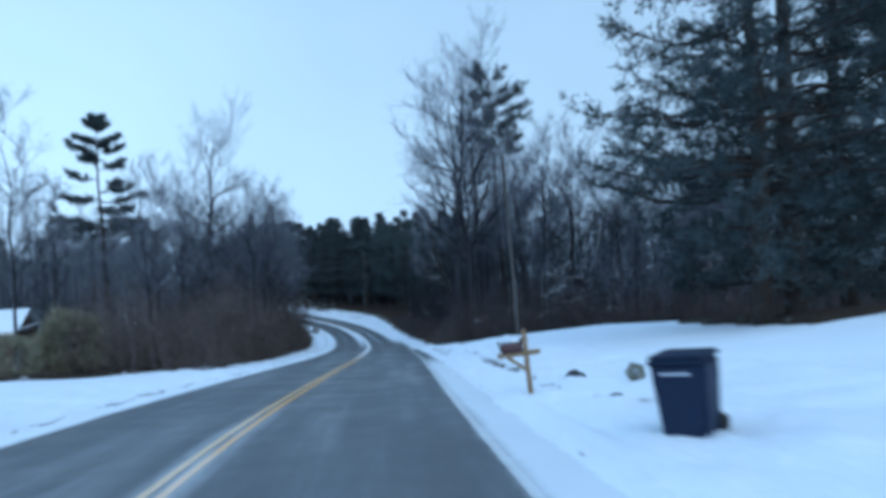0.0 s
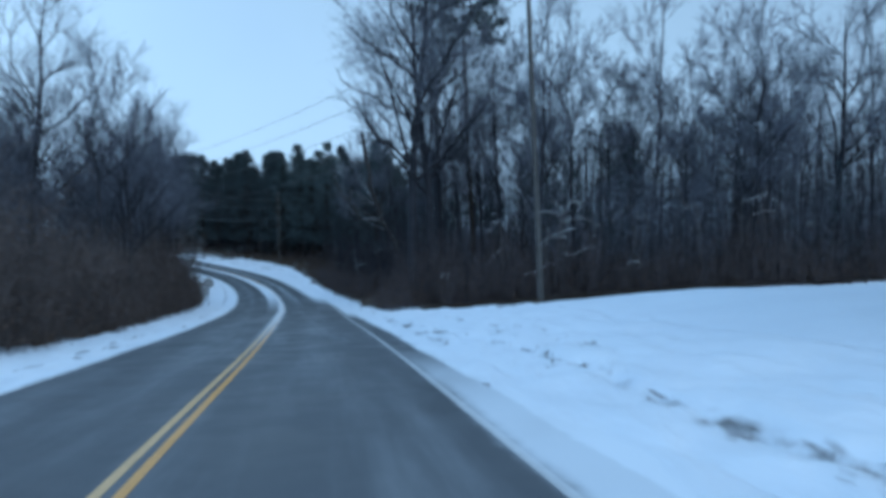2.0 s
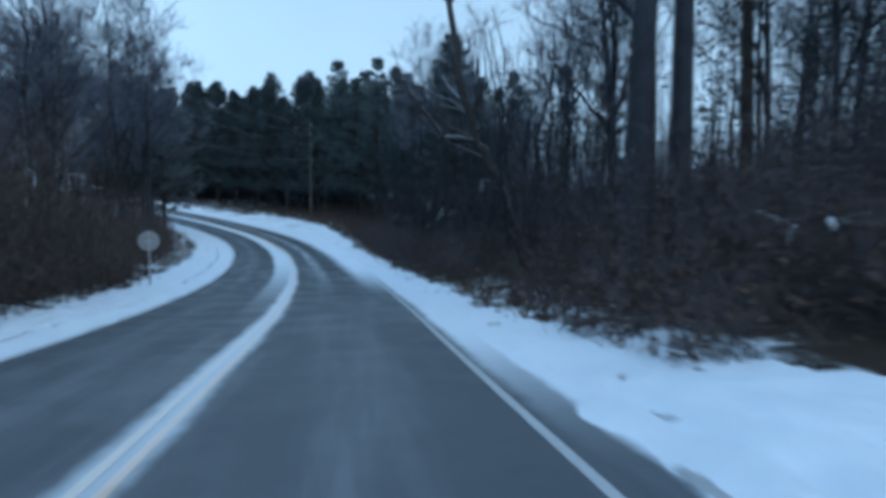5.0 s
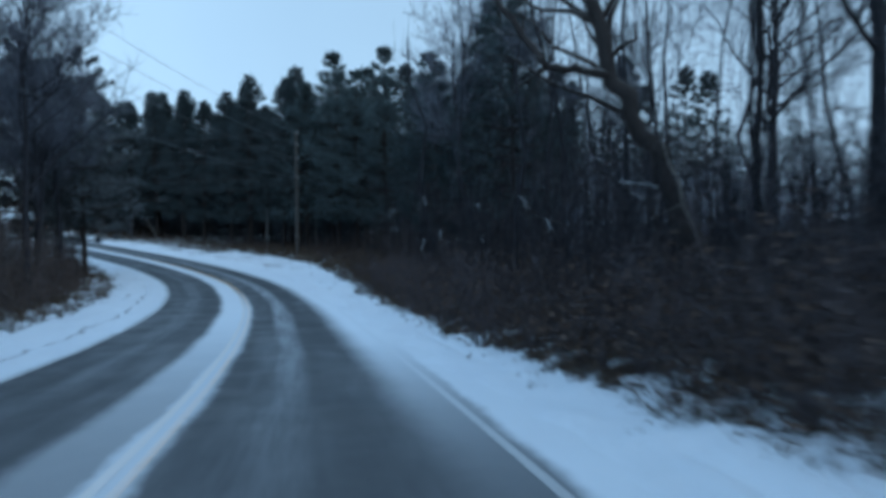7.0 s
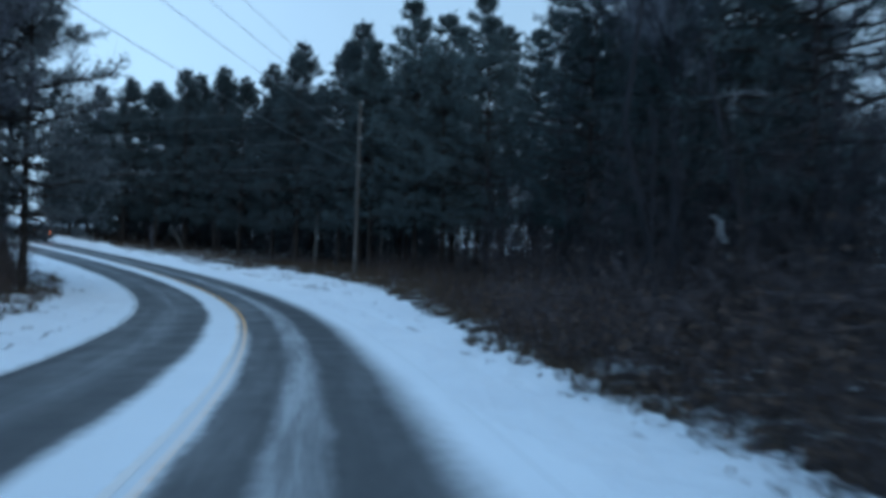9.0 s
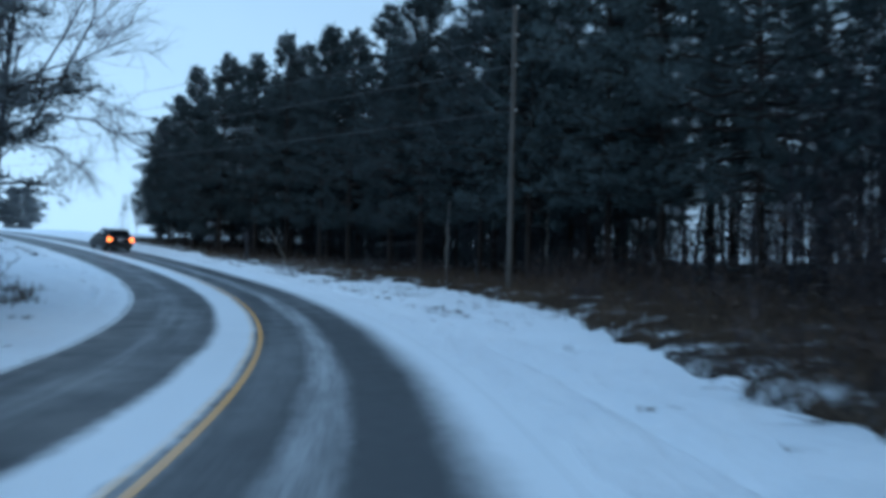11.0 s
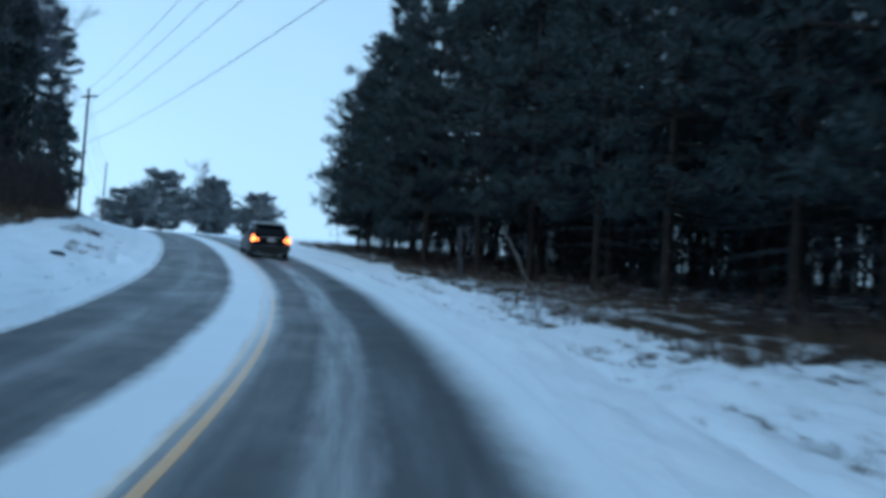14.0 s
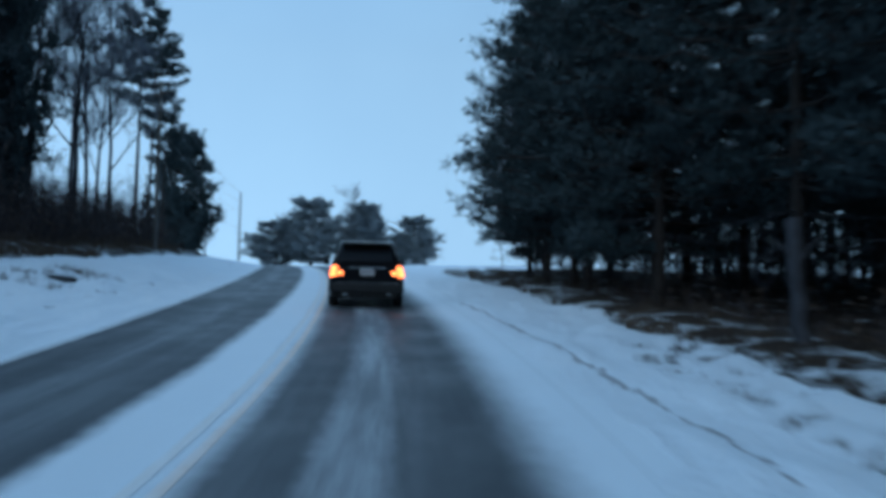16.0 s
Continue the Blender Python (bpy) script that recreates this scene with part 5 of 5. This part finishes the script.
def build_car():
    car = empty("car", "black five-door crossover with lit tail lamps in the lane", "car")
    h = float(np.interp(158, S, TH))
    g = math.atan(float(np.interp(158, S, GR)))
    p = road_point(155.6, 1.06)
    car.matrix_basis = Matrix.Translation(Vector(p) + Vector((0, 0, 0.004))) @ Euler((0, 0, h)).to_matrix().to_4x4() @ Euler((g, 0, 0)).to_matrix().to_4x4() @ Matrix.Diagonal((0.98, 1, 0.93, 1))
    low = [rounded(0.00, 0.80, 0.80, 0.42, 0.98, 0.10), rounded(0.06, 0.89, 0.87, 0.36, 1.03, 0.12), rounded(0.5, 0.93, 0.91, 0.27, 1.04, 0.13), rounded(1.5, 0.94, 0.92, 0.25, 1.01, 0.13), rounded(3.0, 0.94, 0.92, 0.25, 0.98, 0.13), rounded(3.9, 0.93, 0.89, 0.26, 0.96, 0.15), rounded(4.5, 0.90, 0.80, 0.32, 0.86, 0.16), rounded(4.82, 0.74, 0.66, 0.42, 0.72, 0.12)]
    body = smooth_mesh(part("body", loft(low), CAR_PAINT, car))
    top = [rounded(0.10, 0.83, 0.66, 0.98, 1.20, 0.09), rounded(0.28, 0.86, 0.665, 0.97, 1.50, 0.09), rounded(0.55, 0.87, 0.67, 0.96, 1.63, 0.09), rounded(1.6, 0.88, 0.69, 0.95, 1.67, 0.10), rounded(2.4, 0.88, 0.68, 0.95, 1.65, 0.10), rounded(2.9, 0.87, 0.66, 0.94, 1.54, 0.10), rounded(3.6, 0.84, 0.64, 0.92, 1.06, 0.07)]
    smooth_mesh(part("cabin", loft(top), CAR_PAINT, car))

    def sheet(name, corners, mat, label="", thick=0.012):
        v = [Vector(c) for c in corners]
        n = (v[1] - v[0]).cross(v[3] - v[0]).normalized() * thick
        b = Build()
        b.add([*v, *[q + n for q in v]], [[3, 2, 1, 0], [4, 5, 6, 7], [0, 1, 5, 4], [1, 2, 6, 5], [2, 3, 7, 6], [3, 0, 4, 7]])
        return part(name, b, mat, car, label)

    sheet("rear_window", [(-0.66, 0.145, 1.10), (0.66, 0.145, 1.10), (0.55, 0.345, 1.52), (-0.55, 0.345, 1.52)], CAR_GLASS, "dark tinted rear window", 0.03)
    for sx in (-1, 1):
        pts = [(sx * 0.875, 0.75, 1.04), (sx * 0.88, 2.85, 1.02), (sx * 0.74, 2.55, 1.50), (sx * 0.735, 0.95, 1.52)]
        sheet("side_window", pts if sx < 0 else pts[::-1], CAR_GLASS, "", 0.012)
    sheet("windscreen", [(0.72, 3.52, 1.08), (-0.72, 3.52, 1.08), (-0.60, 2.95, 1.52), (0.60, 2.95, 1.52)], CAR_GLASS, "", 0.02)
    part("spoiler", block((1.24, 0.30, 0.05), (0, 0.36, 1.625), 0.02), CAR_PAINT, car)
    part("roof_snow", block((1.14, 1.9, 0.03), (0, 1.55, 1.675), 0.012), SNOW, car, "thin crust of snow on the roof")
    for sx in (-1, 1):
        rail = Build()
        y = np.linspace(0.7, 2.5, 7)
        tubes(rail, np.stack([0 * y + sx * 0.62, y, 1.69 + 0.03 * np.sin((y - 0.7) / 1.8 * np.pi)], -1)[None], np.full((1, 7), 0.018), 8)
        part("roof_rail", rail, CHROME, car, "slim bright roof rail")
        lamp = part("tail_lamp", block((0.20, 0.10, 0.31), (sx * 0.785, 0.035, 0.93), 0.03, (0.72, 1), Euler((0, radians(-8 * sx), 0))), LAMP_ON, car, "lit orange-red tail lamp")
        part("inner_lamp", block((0.17, 0.06, 0.15), (sx * 0.64, 0.02, 0.90), 0.02), LAMP_ON, lamp)
        mirror = part("wing_mirror", block((0.20, 0.10, 0.15), (sx * 1.03, 2.72, 1.07), 0.035), CAR_PAINT, car)
        part("exhaust_pipe", block((0.16, 0.10, 0.05), (sx * 0.52, 0.02, 0.36), 0.02), CHROME, car, "bright exhaust outlet")
    part("bumper", block((1.76, 0.16, 0.26), (0, 0.0, 0.52), 0.06), CAR_TRIM, car)
    part("valance", block((1.50, 0.12, 0.16), (0, 0.06, 0.34), 0.04), CAR_TRIM, car)
    part("bright_strip", block((0.86, 0.03, 0.035), (0, 0.005, 1.035), 0.01), CHROME, car, "bright strip over the number plate")
    plate = part("number_plate", block((0.32, 0.015, 0.16), (0, -0.01, 0.92), 0.005), PLATE, car, "pale number plate with plain bars")
    for k in range(5):
        part("bar", block((0.03, 0.006, 0.07), (-0.10 + 0.05 * k, -0.021, 0.92), 0.002), INK, plate)
    part("bumper_strip", block((1.5, 0.012, 0.012), (0, -0.083, 0.66), 0.004), CHROME, car, "thin bright strip on the bumper")
    part("rear_wiper", block((0.5, 0.015, 0.02), (0.12, 0.12, 1.13), 0.005, turn=Euler((0, radians(-6), 0))), CAR_TRIM, car)
    for sx in (-1, 1):
        for y in (0.93, 3.74):
            wheel = part("wheel", ring_tyre(0.37, 0.235, 0.24), RUBBER, car)
            wheel.location = (sx * 0.80, y, 0.37)
            if sx < 0:
                wheel.rotation_euler = (0, 0, math.pi)
            part("rim", wheel_rim(0.25, 0.22), RIM, wheel, "grey alloy rim")


build_car()

# ---- roadside things ----
POST_WOOD = two_tone("pale_post_timber", (0.15, 0.105, 0.065), (0.29, 0.205, 0.125), 6, 0.8, 0.006)
BOX_DARK = plain("dark_mailbox_metal", (0.05, 0.025, 0.03), 0.5)
BOX_RED = plain("faded_red_metal", (0.050, 0.015, 0.020), 0.5)
BIN_BLUE = plain("dark_blue_plastic", (0.010, 0.019, 0.046), 0.62)
BIN_BLUE.node_tree.nodes["Principled BSDF"].inputs["Specular IOR Level"].default_value = 0.2
BIN_MARK = plain("pale_bin_marking", (0.45, 0.48, 0.55), 0.6)
ROCK = two_tone("dark_rock", (0.02, 0.022, 0.026), (0.06, 0.062, 0.07), 6, 0.8, 0.01)
SHRUB = two_tone("dry_shrub", (0.12, 0.115, 0.08), (0.28, 0.265, 0.19), 3, 0.9, 0, 0.2, 0.2)
SIGN_BACK = plain("bare_sign_metal", (0.30, 0.31, 0.32), 0.5, 0.6)


def heading(s):
    return float(np.interp(s, S, TH))


def stand(ob, s, lat, turn=0.0, tilt=(0, 0), sink=0.0):
    ob.matrix_basis = Matrix.LocRotScale(spot(s, lat) + Vector((0, 0, 0.05 - sink)), Euler((radians(tilt[0]), radians(tilt[1]), heading(s) + radians(turn))), None)
    return ob


def build_mailbox():
    box = stand(empty("mailbox", "battered dark mailbox with open flap on a timber post", "mailbox"), 12.8, 4.5, 0, (0, -4))
    box.scale = (0.9, 0.9, 0.9)
    part("post", block((0.09, 0.09, 1.50), (0, 0, 0.50), 0.008), POST_WOOD, box, "pale square timber post")
    part("cap", block((0.09, 0.09, 0.10), (0, 0, 1.28), 0.03, (0.5, 0.5)), BOX_DARK, box)
    part("arm", block((0.82, 0.09, 0.09), (-0.14, 0, 0.80), 0.008), POST_WOOD, box)
    part("brace", block((0.42, 0.05, 0.07), (-0.20, 0, 0.62), 0.006, turn=Euler((0, radians(40), 0))), POST_WOOD, box)
    ring = [(-0.085, 0.0), (0.085, 0.0), (0.085, 0.11), (0.07, 0.16), (0.035, 0.19), (0, 0.2), (-0.035, 0.19), (-0.07, 0.16), (-0.085, 0.11)]
    shell = part("shell", loft([[(x, y, 0.845 + z) for y, z in ring] for x in (-0.10, -0.28, -0.46)]), BOX_RED, box, "dented red and black metal shell")
    part("flap", block((0.02, 0.17, 0.22), (-0.495, 0, 0.98), 0.006, turn=Euler((0, radians(-14), 0))), BOX_DARK, shell, "open flap")
    part("snow_cap", block((0.20, 0.13, 0.07), (-0.20, 0, 1.06), 0.03), SNOW, shell, "lump of snow on the shell")
    part("rear_panel", block((0.03, 0.18, 0.26), (-0.085, 0, 0.97), 0.008), BOX_DARK, shell)


build_mailbox()


def build_bin():
    cart = stand(empty("wheelie_bin", "dark blue plastic wheelie bin standing in the snow", "bin"), 7.5, 5.15, -38, (0, -4), 0.06)
    cart.scale = (0.90, 0.90, 0.82)
    part("body", block((0.50, 0.60, 0.96), (0, 0, 0.53), 0.04, (1.22, 1.22)), BIN_BLUE, cart)
    lid = part("lid", block((0.66, 0.80, 0.07), (0, 0.0, 1.06), 0.03, (0.92, 0.92), Euler((radians(-2), 0, 0))), BIN_BLUE, cart, "dark blue hinged lid")
    part("lid_rim", block((0.62, 0.03, 0.05), (0, -0.41, 1.02), 0.012), BIN_BLUE, lid)
    part("marking", block((0.34, 0.012, 0.09), (-0.03, -0.352, 0.90), 0.004), BIN_MARK, cart, "pale marking below the lid")
    part("catch_bar", block((0.36, 0.04, 0.04), (0, -0.33, 0.60), 0.01), BIN_BLUE, cart)
    part("handle", block((0.44, 0.05, 0.05), (0, 0.43, 1.0), 0.015), BIN_BLUE, cart)
    part("axle", block((0.60, 0.03, 0.03), (0, 0.30, 0.13), 0.006), CAR_TRIM, cart)
    for sx in (-1, 1):
        w = part("wheel", ring_tyre(0.13, 0.06, 0.03), RUBBER, cart)
        w.location = (sx * 0.29, 0.30, 0.13)


build_bin()


def lump(name, mat, label, category, size, seed, s, lat):
    b = bmesh.new()
    bmesh.ops.create_icosphere(b, subdivisions=3, radius=1)
    for v in b.verts:
        k = 1 + 0.18 * noise.noise(v.co * 1.7 + Vector((seed, 0, 0))) + 0.08 * noise.noise(v.co * 5)
        v.co = Vector((v.co.x * size[0] * k, v.co.y * size[1] * k, v.co.z * size[2] * k))
    me = bpy.data.meshes.new(name)
    b.to_mesh(me)
    b.free()
    me.materials.append(mat)
    ob = smooth_mesh(new(name, me), 60)
    stand(ob, s, lat)
    return tagged(ob, label, category)


lump("rock", ROCK, "dark rounded rock poking out of the snow", "rock", (0.21, 0.17, 0.19), 4, 13.9, 5.55)
lump("rock", ROCK, "dark low rock half buried in roadside snow", "rock", (0.11, 0.08, 0.06), 6, 10.8, 5.4)
lump("rock", ROCK, "low dark rock in the snow bank", "rock", (0.3, 0.2, 0.09), 8, 150, -5.6)
lump("rock", ROCK, "dark flat rock on the snowy bank", "rock", (0.42, 0.25, 0.10), 9, 157, -6.3)
lump("rock", ROCK, "small dark rock on the snowy bank", "rock", (0.25, 0.2, 0.09), 12, 146, -5.9)


def shrub(name, seed, r, s, lat, label, count=900, mat=None):
    """A rounded shrub: short stems and a ball of fine sprays with gaps."""
    g = np.random.default_rng(seed)
    ob = stand(empty(name, label, "shrub"), s, lat)
    b = Build()
    a, t = g.uniform(0, 6.3, 12), g.uniform(0.2, 0.8, 12)
    tip = np.stack([np.cos(a) * t * r * 0.7, np.sin(a) * t * r * 0.7, r * g.uniform(0.7, 1.4, 12)], -1)
    tubes(b, np.stack([tip * np.array([0.1, 0.1, 0]) - np.array([0, 0, 0.1]), tip * np.array([0.6, 0.6, 0.6]), tip], 1), np.full((12, 1), 0.02 * r + 0.004) * np.array([1, 0.7, 0.4]), 4)
    part("stems", b, TWIG, ob)
    d = g.normal(0, 1, (count, 3))
    d /= np.linalg.norm(d, axis=1, keepdims=True)
    d *= (g.uniform(0.35, 1.0, count) ** 0.5 * (1 + 0.15 * np.sin(d[:, 0] * 5 + d[:, 2] * 4)))[:, None] * r
    b = Build()
    blades(b, d * np.array([1, 1, 0.95]) + np.array([0, 0, r * 1.02]), d + g.normal(0, 0.3 * r, d.shape), g.uniform(0.15, 0.4, count) * r, 0.035 * r, g)
    part("foliage", b, mat or SHRUB, ob)
    return ob


shrub("shrub", 5, 0.15, 12.3, 6.2, "small round dried tan shrub standing in the snow", 3200)
shrub("shrub", 6, 1.5, 36, -13.2, "grey-green shrub at the end of the brush", 6000)
shrub("shrub", 7, 1.0, 33.5, -14.6, "low grey-green shrub in the snow", 2000)


def build_sign():
    sign = stand(empty("road_sign", "round road sign seen from behind on a thin post", "sign"), 74.9, -5.3, 10)
    b = Build()
    z = np.linspace(-0.4, 2.0, 4)
    tubes(b, np.stack([0 * z, 0 * z, z], -1)[None], np.full((1, 4), 0.03), 8)
    part("post", b, METAL, sign)
    disc = bmesh.new()
    bmesh.ops.create_cone(disc, cap_ends=True, segments=32, radius1=0.38, radius2=0.38, depth=0.012)
    bmesh.ops.rotate(disc, verts=disc.verts, matrix=Euler((radians(90), 0, 0)).to_matrix())
    bmesh.ops.translate(disc, verts=disc.verts, vec=(0, 0.045, 1.65))
    part("plate", disc, SIGN_BACK, sign, "plain grey back of the sign")
    part("bracket", block((0.30, 0.03, 0.04), (0, 0.025, 1.65), 0.004), METAL, sign)


build_sign()


# ---- leaning and fallen wood ----
def log(name, points, r0, r1, mat, label, category="branch", forks=0, seed=0, twigs=0):
    """A bare stem along points given as s, lat and height over the land."""
    g = np.random.default_rng(seed)
    p = np.array([list(spot(a, c) + Vector((0, 0, h))) for a, c, h in points])
    t = np.linspace(0, 1, len(p))
    f = np.linspace(0, 1, max(8, len(p) * 3))
    path = np.stack([np.interp(f, t, p[:, k]) for k in range(3)], -1)
    path[1:-1] += g.normal(0, 0.02 * np.linalg.norm(p[-1] - p[0]) ** 0.5, (len(f) - 2, 3))
    b = Build()
    tubes(b, path[None], np.linspace(r0, r1, len(f))[None], 8)
    length = np.linalg.norm(p[-1] - p[0])
    for k in range(forks):
        i = g.integers(len(f) // 3, len(f) - 1)
        way = (path[i] - path[i - 1]) / np.linalg.norm(path[i] - path[i - 1]) + g.normal(0, 0.7, 3)
        way /= np.linalg.norm(way)
        q = np.linspace(0, 1, 5)[:, None] * way * length * g.uniform(0.1, 0.3) + path[i]
        q[1:] += g.normal(0, 0.04, (4, 3)) * length * 0.15
        q[:, 2] = np.maximum(q[:, 2], land_z(q[:, 0], q[:, 1]) + 0.02)
        tubes(b, q[None], np.linspace(r0 * 0.3, 0.006, 5)[None], 5)
        if twigs:
            at = g.uniform(0.15, 1, (twigs, 1))
            start = q[0] * (1 - at) + q[-1] * at
            spray = way + g.normal(0, 0.7, (twigs, 3))
            spray /= np.linalg.norm(spray, axis=1, keepdims=True)
            w = np.linspace(0, 1, 4)[:, None]
            fine = start[:, None] + spray[:, None] * w * g.uniform(0.3, 0.9, (twigs, 1, 1)) + np.array([0, 0, -0.25]) * w ** 2
            fine[:, 1:] += g.normal(0, 0.04, (twigs, 3, 3))
            tubes(b, fine, np.full((twigs, 1), 0.007) * np.linspace(1, 0.5, 4), 3)
            more = np.repeat(fine[:, 1:].reshape(-1, 3), 2, 0)
            blades(b, more, np.repeat(np.repeat(spray, 3, 0), 2, 0) + g.normal(0, 0.6, more.shape), g.uniform(0.15, 0.45, len(more)), 0.008, g)
    ob = tagged(new(name, b.mesh(name, mat)), label, category)
    return ob


log("dead_tree", [(147.6, 9.8, -0.1), (148.1, 9.4, 1.1), (148.7, 9.0, 2.2)], 0.065, 0.035, PALE_BARK, "pale dead trunk leaning out of the pines", "dead tree", 2, 1)
log("snag", [(148.6, 7.45, -0.2), (148.7, 7.35, 1.1), (148.7, 7.3, 2.0)], 0.12, 0.11, BARK, "grey broken-off standing snag before the pines", "dead tree", 2, 2)
leaning = empty("bare_tree", "dark leaning hardwood with one heavy crooked limb", "tree")
stem = log("trunk", [(81.8, 11.9, -0.2), (82.1, 10.9, 2.4), (82.3, 10.05, 4.2), (82.4, 9.25, 5.9), (82.4, 8.7, 7.4), (82.4, 8.05, 10.0), (82.5, 7.6, 14.0)], 0.30, 0.15, SNOWY_BARK, "", "", 14, 4, 6)
limb = log("limb", [(82.4, 9.25, 5.9), (82.4, 8.0, 6.2), (82.3, 7.4, 6.3), (82.6, 6.6, 7.6), (82.9, 6.0, 8.6), (83.2, 5.2, 10)], 0.135, 0.045, SNOWY_BARK, "", "", 14, 5, 6)
log("dead_tree", [(81.3, 11.6, -0.1), (81.5, 10.9, 2.0), (81.6, 10.15, 4.1)], 0.05, 0.03, PALE_BARK, "thin pale dead stem leaning beside the hardwood", "dead tree", 1, 6)
for piece in (stem, limb):
    piece.parent = leaning
reach = empty("overhanging_branch", "long bare branch hanging out over the road", "branch")
for k, pts in enumerate(([(132.3, -9.0, 4.6), (131.6, -7.0, 6.2), (130.8, -4.8, 6.4), (130.0, -3.0, 5.5), (129.6, -2.2, 5.6)], [(132.2, -9.1, 6.0), (131.0, -7.0, 7.4), (129.4, -5.2, 7.2), (128.2, -3.8, 6.6)], [(132.4, -9.0, 4.2), (131.8, -7.4, 5.2), (131.2, -6.0, 5.0), (130.8, -5.0, 4.4)])):
    piece = log("branch", pts, 0.06, 0.012, BARK, "", "", 16, 60 + k, 9)
    piece.parent = reach
for k, (a, c) in enumerate(((128.7, 9.6), (124.2, 11.6), (129.8, 10.3), (123.0, 12.4))):
    log("sapling", [(a, c, -0.2), (a + 0.1, c + 0.1, 2.0), (a + 0.1, c + 0.2, 3.8)], 0.042, 0.026, PALE_BARK if k < 2 else BARK, "slim grey sapling at the front of the pines", "tree", 1, 20 + k)
vg = np.random.default_rng(66)
for k in range(34):
    a, c, h = vg.uniform(54, 58.5), vg.uniform(7.5, 32), vg.uniform(1.2, 5.0)
    way, pts = vg.uniform(0, 6.3), [(a, c, 0.0), (a + 0.2, c + vg.uniform(-0.5, 0.5), h)]
    up = vg.uniform(-0.2, 0.7)
    for _ in range(vg.integers(2, 5)):
        way += vg.normal(0, 0.6)
        up += vg.normal(-0.15, 0.35)
        d = vg.uniform(0.4, 0.9)
        q = pts[-1]
        pts.append((q[0] + 0.5 * d * math.cos(way), q[1] + d * math.sin(way), max(0.4, q[2] + d * up)))
    log("vine", pts, 0.020, 0.040, VINE, "snow-laden crooked vine hanging out of the brush", "vine", 1, 120 + k)
for k in range(12):
    a, c, h = vg.uniform(74, 94), vg.uniform(6.8, 9.5), vg.uniform(1.2, 3.4)
    ln, fall, up = vg.uniform(1.6, 3.0), vg.uniform(-0.6, 0.9), vg.uniform(0.2, 0.9)
    log("arching_branch", [(a, c + 0.4, 0.0), (a - 0.1, c + 0.2, h), (a - 0.4 * ln, c - 0.35 * ln, h + up), (a - ln, c - 0.5 * ln + fall * 0.3, h + up * 0.7 - 0.2)], 0.020, 0.010, SNOWY_BARK, "thin arching branch with snow along its top", "branch", 1, 300 + k)
rg = np.random.default_rng(77)
for k in range(26):
    a, c, w = rg.uniform(139.5, 147.5), rg.uniform(6.0, 9.0), rg.uniform(0, 3.1)
    ln = rg.uniform(0.8, 2.6)
    log("fallen_branch", [(a, c, 0.08), (a + ln * 0.5 * math.cos(w), c + ln * 0.5 * math.sin(w), 0.22), (a + ln * math.cos(w), c + ln * math.sin(w), 0.15)], 0.045, 0.015, SNOWY_BARK if k % 3 else PALE_BARK, "fallen branch in the snow below the pines", "branch", 4, 40 + k)
for k in range(16):
    a, c, w = rg.uniform(66, 76), rg.uniform(5.6, 8.0), rg.uniform(0, 3.1)
    ln = rg.uniform(0.8, 2.2)
    log("fallen_branch", [(a, c, 0.08), (a + ln * 0.5 * math.cos(w), c + ln * 0.5 * math.sin(w), 0.2), (a + ln * math.cos(w), c + ln * math.sin(w), 0.12)], 0.035, 0.012, SNOWY_BARK if k % 3 else PALE_BARK, "fallen branch in snow beside the brush", "branch", 4, 80 + k)
log("fallen_branch", [(126, 9.6, 0.1), (127.5, 10.4, 0.7), (129, 11.2, 0.9), (131, 12.4, 0.5)], 0.05, 0.02, BARK, "arched fallen branch before the pine trunks", "branch", 3, 99)


# ---- small building beyond the brush ----
def build_house():
    SIDING = two_tone("dark_red_siding", (0.07, 0.045, 0.045), (0.13, 0.085, 0.08), 1.5, 0.8, 0.01)
    house = empty("house", "low dark house with a snow-covered roof behind brush", "house")
    p = spot_xy(-22.9, 46)
    house.matrix_basis = Matrix.Translation(p) @ Euler((0, 0, radians(12))).to_matrix().to_4x4()
    part("wall", block((9, 6, 2.9), (0, 0, 1.2), 0.02), SIDING, house)
    b = Build()
    v = [(-4.9, -3.5, 2.6), (4.9, -3.5, 2.6), (4.9, 3.5, 2.6), (-4.9, 3.5, 2.6), (-4.9, 0, 3.7), (4.9, 0, 3.7)]
    b.add(v, [[0, 1, 5, 4], [2, 3, 4, 5]]).add(v, [[3, 2, 1, 0]])
    me = b.mesh("roof", SNOW, smooth=False)
    roof = new("roof", me)
    roof.parent = house
    tagged(roof, label="gable roof under snow")
    for x in (-4.47, 4.47):
        g = Build().add([(x - 0.02, -3.0, 2.6), (x - 0.02, 3.0, 2.6), (x - 0.02, 0, 3.55), (x + 0.02, -3.0, 2.6), (x + 0.02, 3.0, 2.6), (x + 0.02, 0, 3.55)], [[0, 2, 1], [3, 4, 5]])
        part("gable", g, SIDING, house)
    for x in (-2.2, 1.6):
        w = part("window", block((1.1, 0.08, 1.0), (x, -3.02, 1.5), 0.01), PLATE, house, "white-framed window")
        part("pane", block((0.92, 0.05, 0.82), (x, -3.05, 1.5), 0.004), CAR_GLASS, w)
    part("eaves_board", block((9.8, 0.06, 0.2), (0, -3.5, 2.52), 0.008), PLATE, house)


build_house()
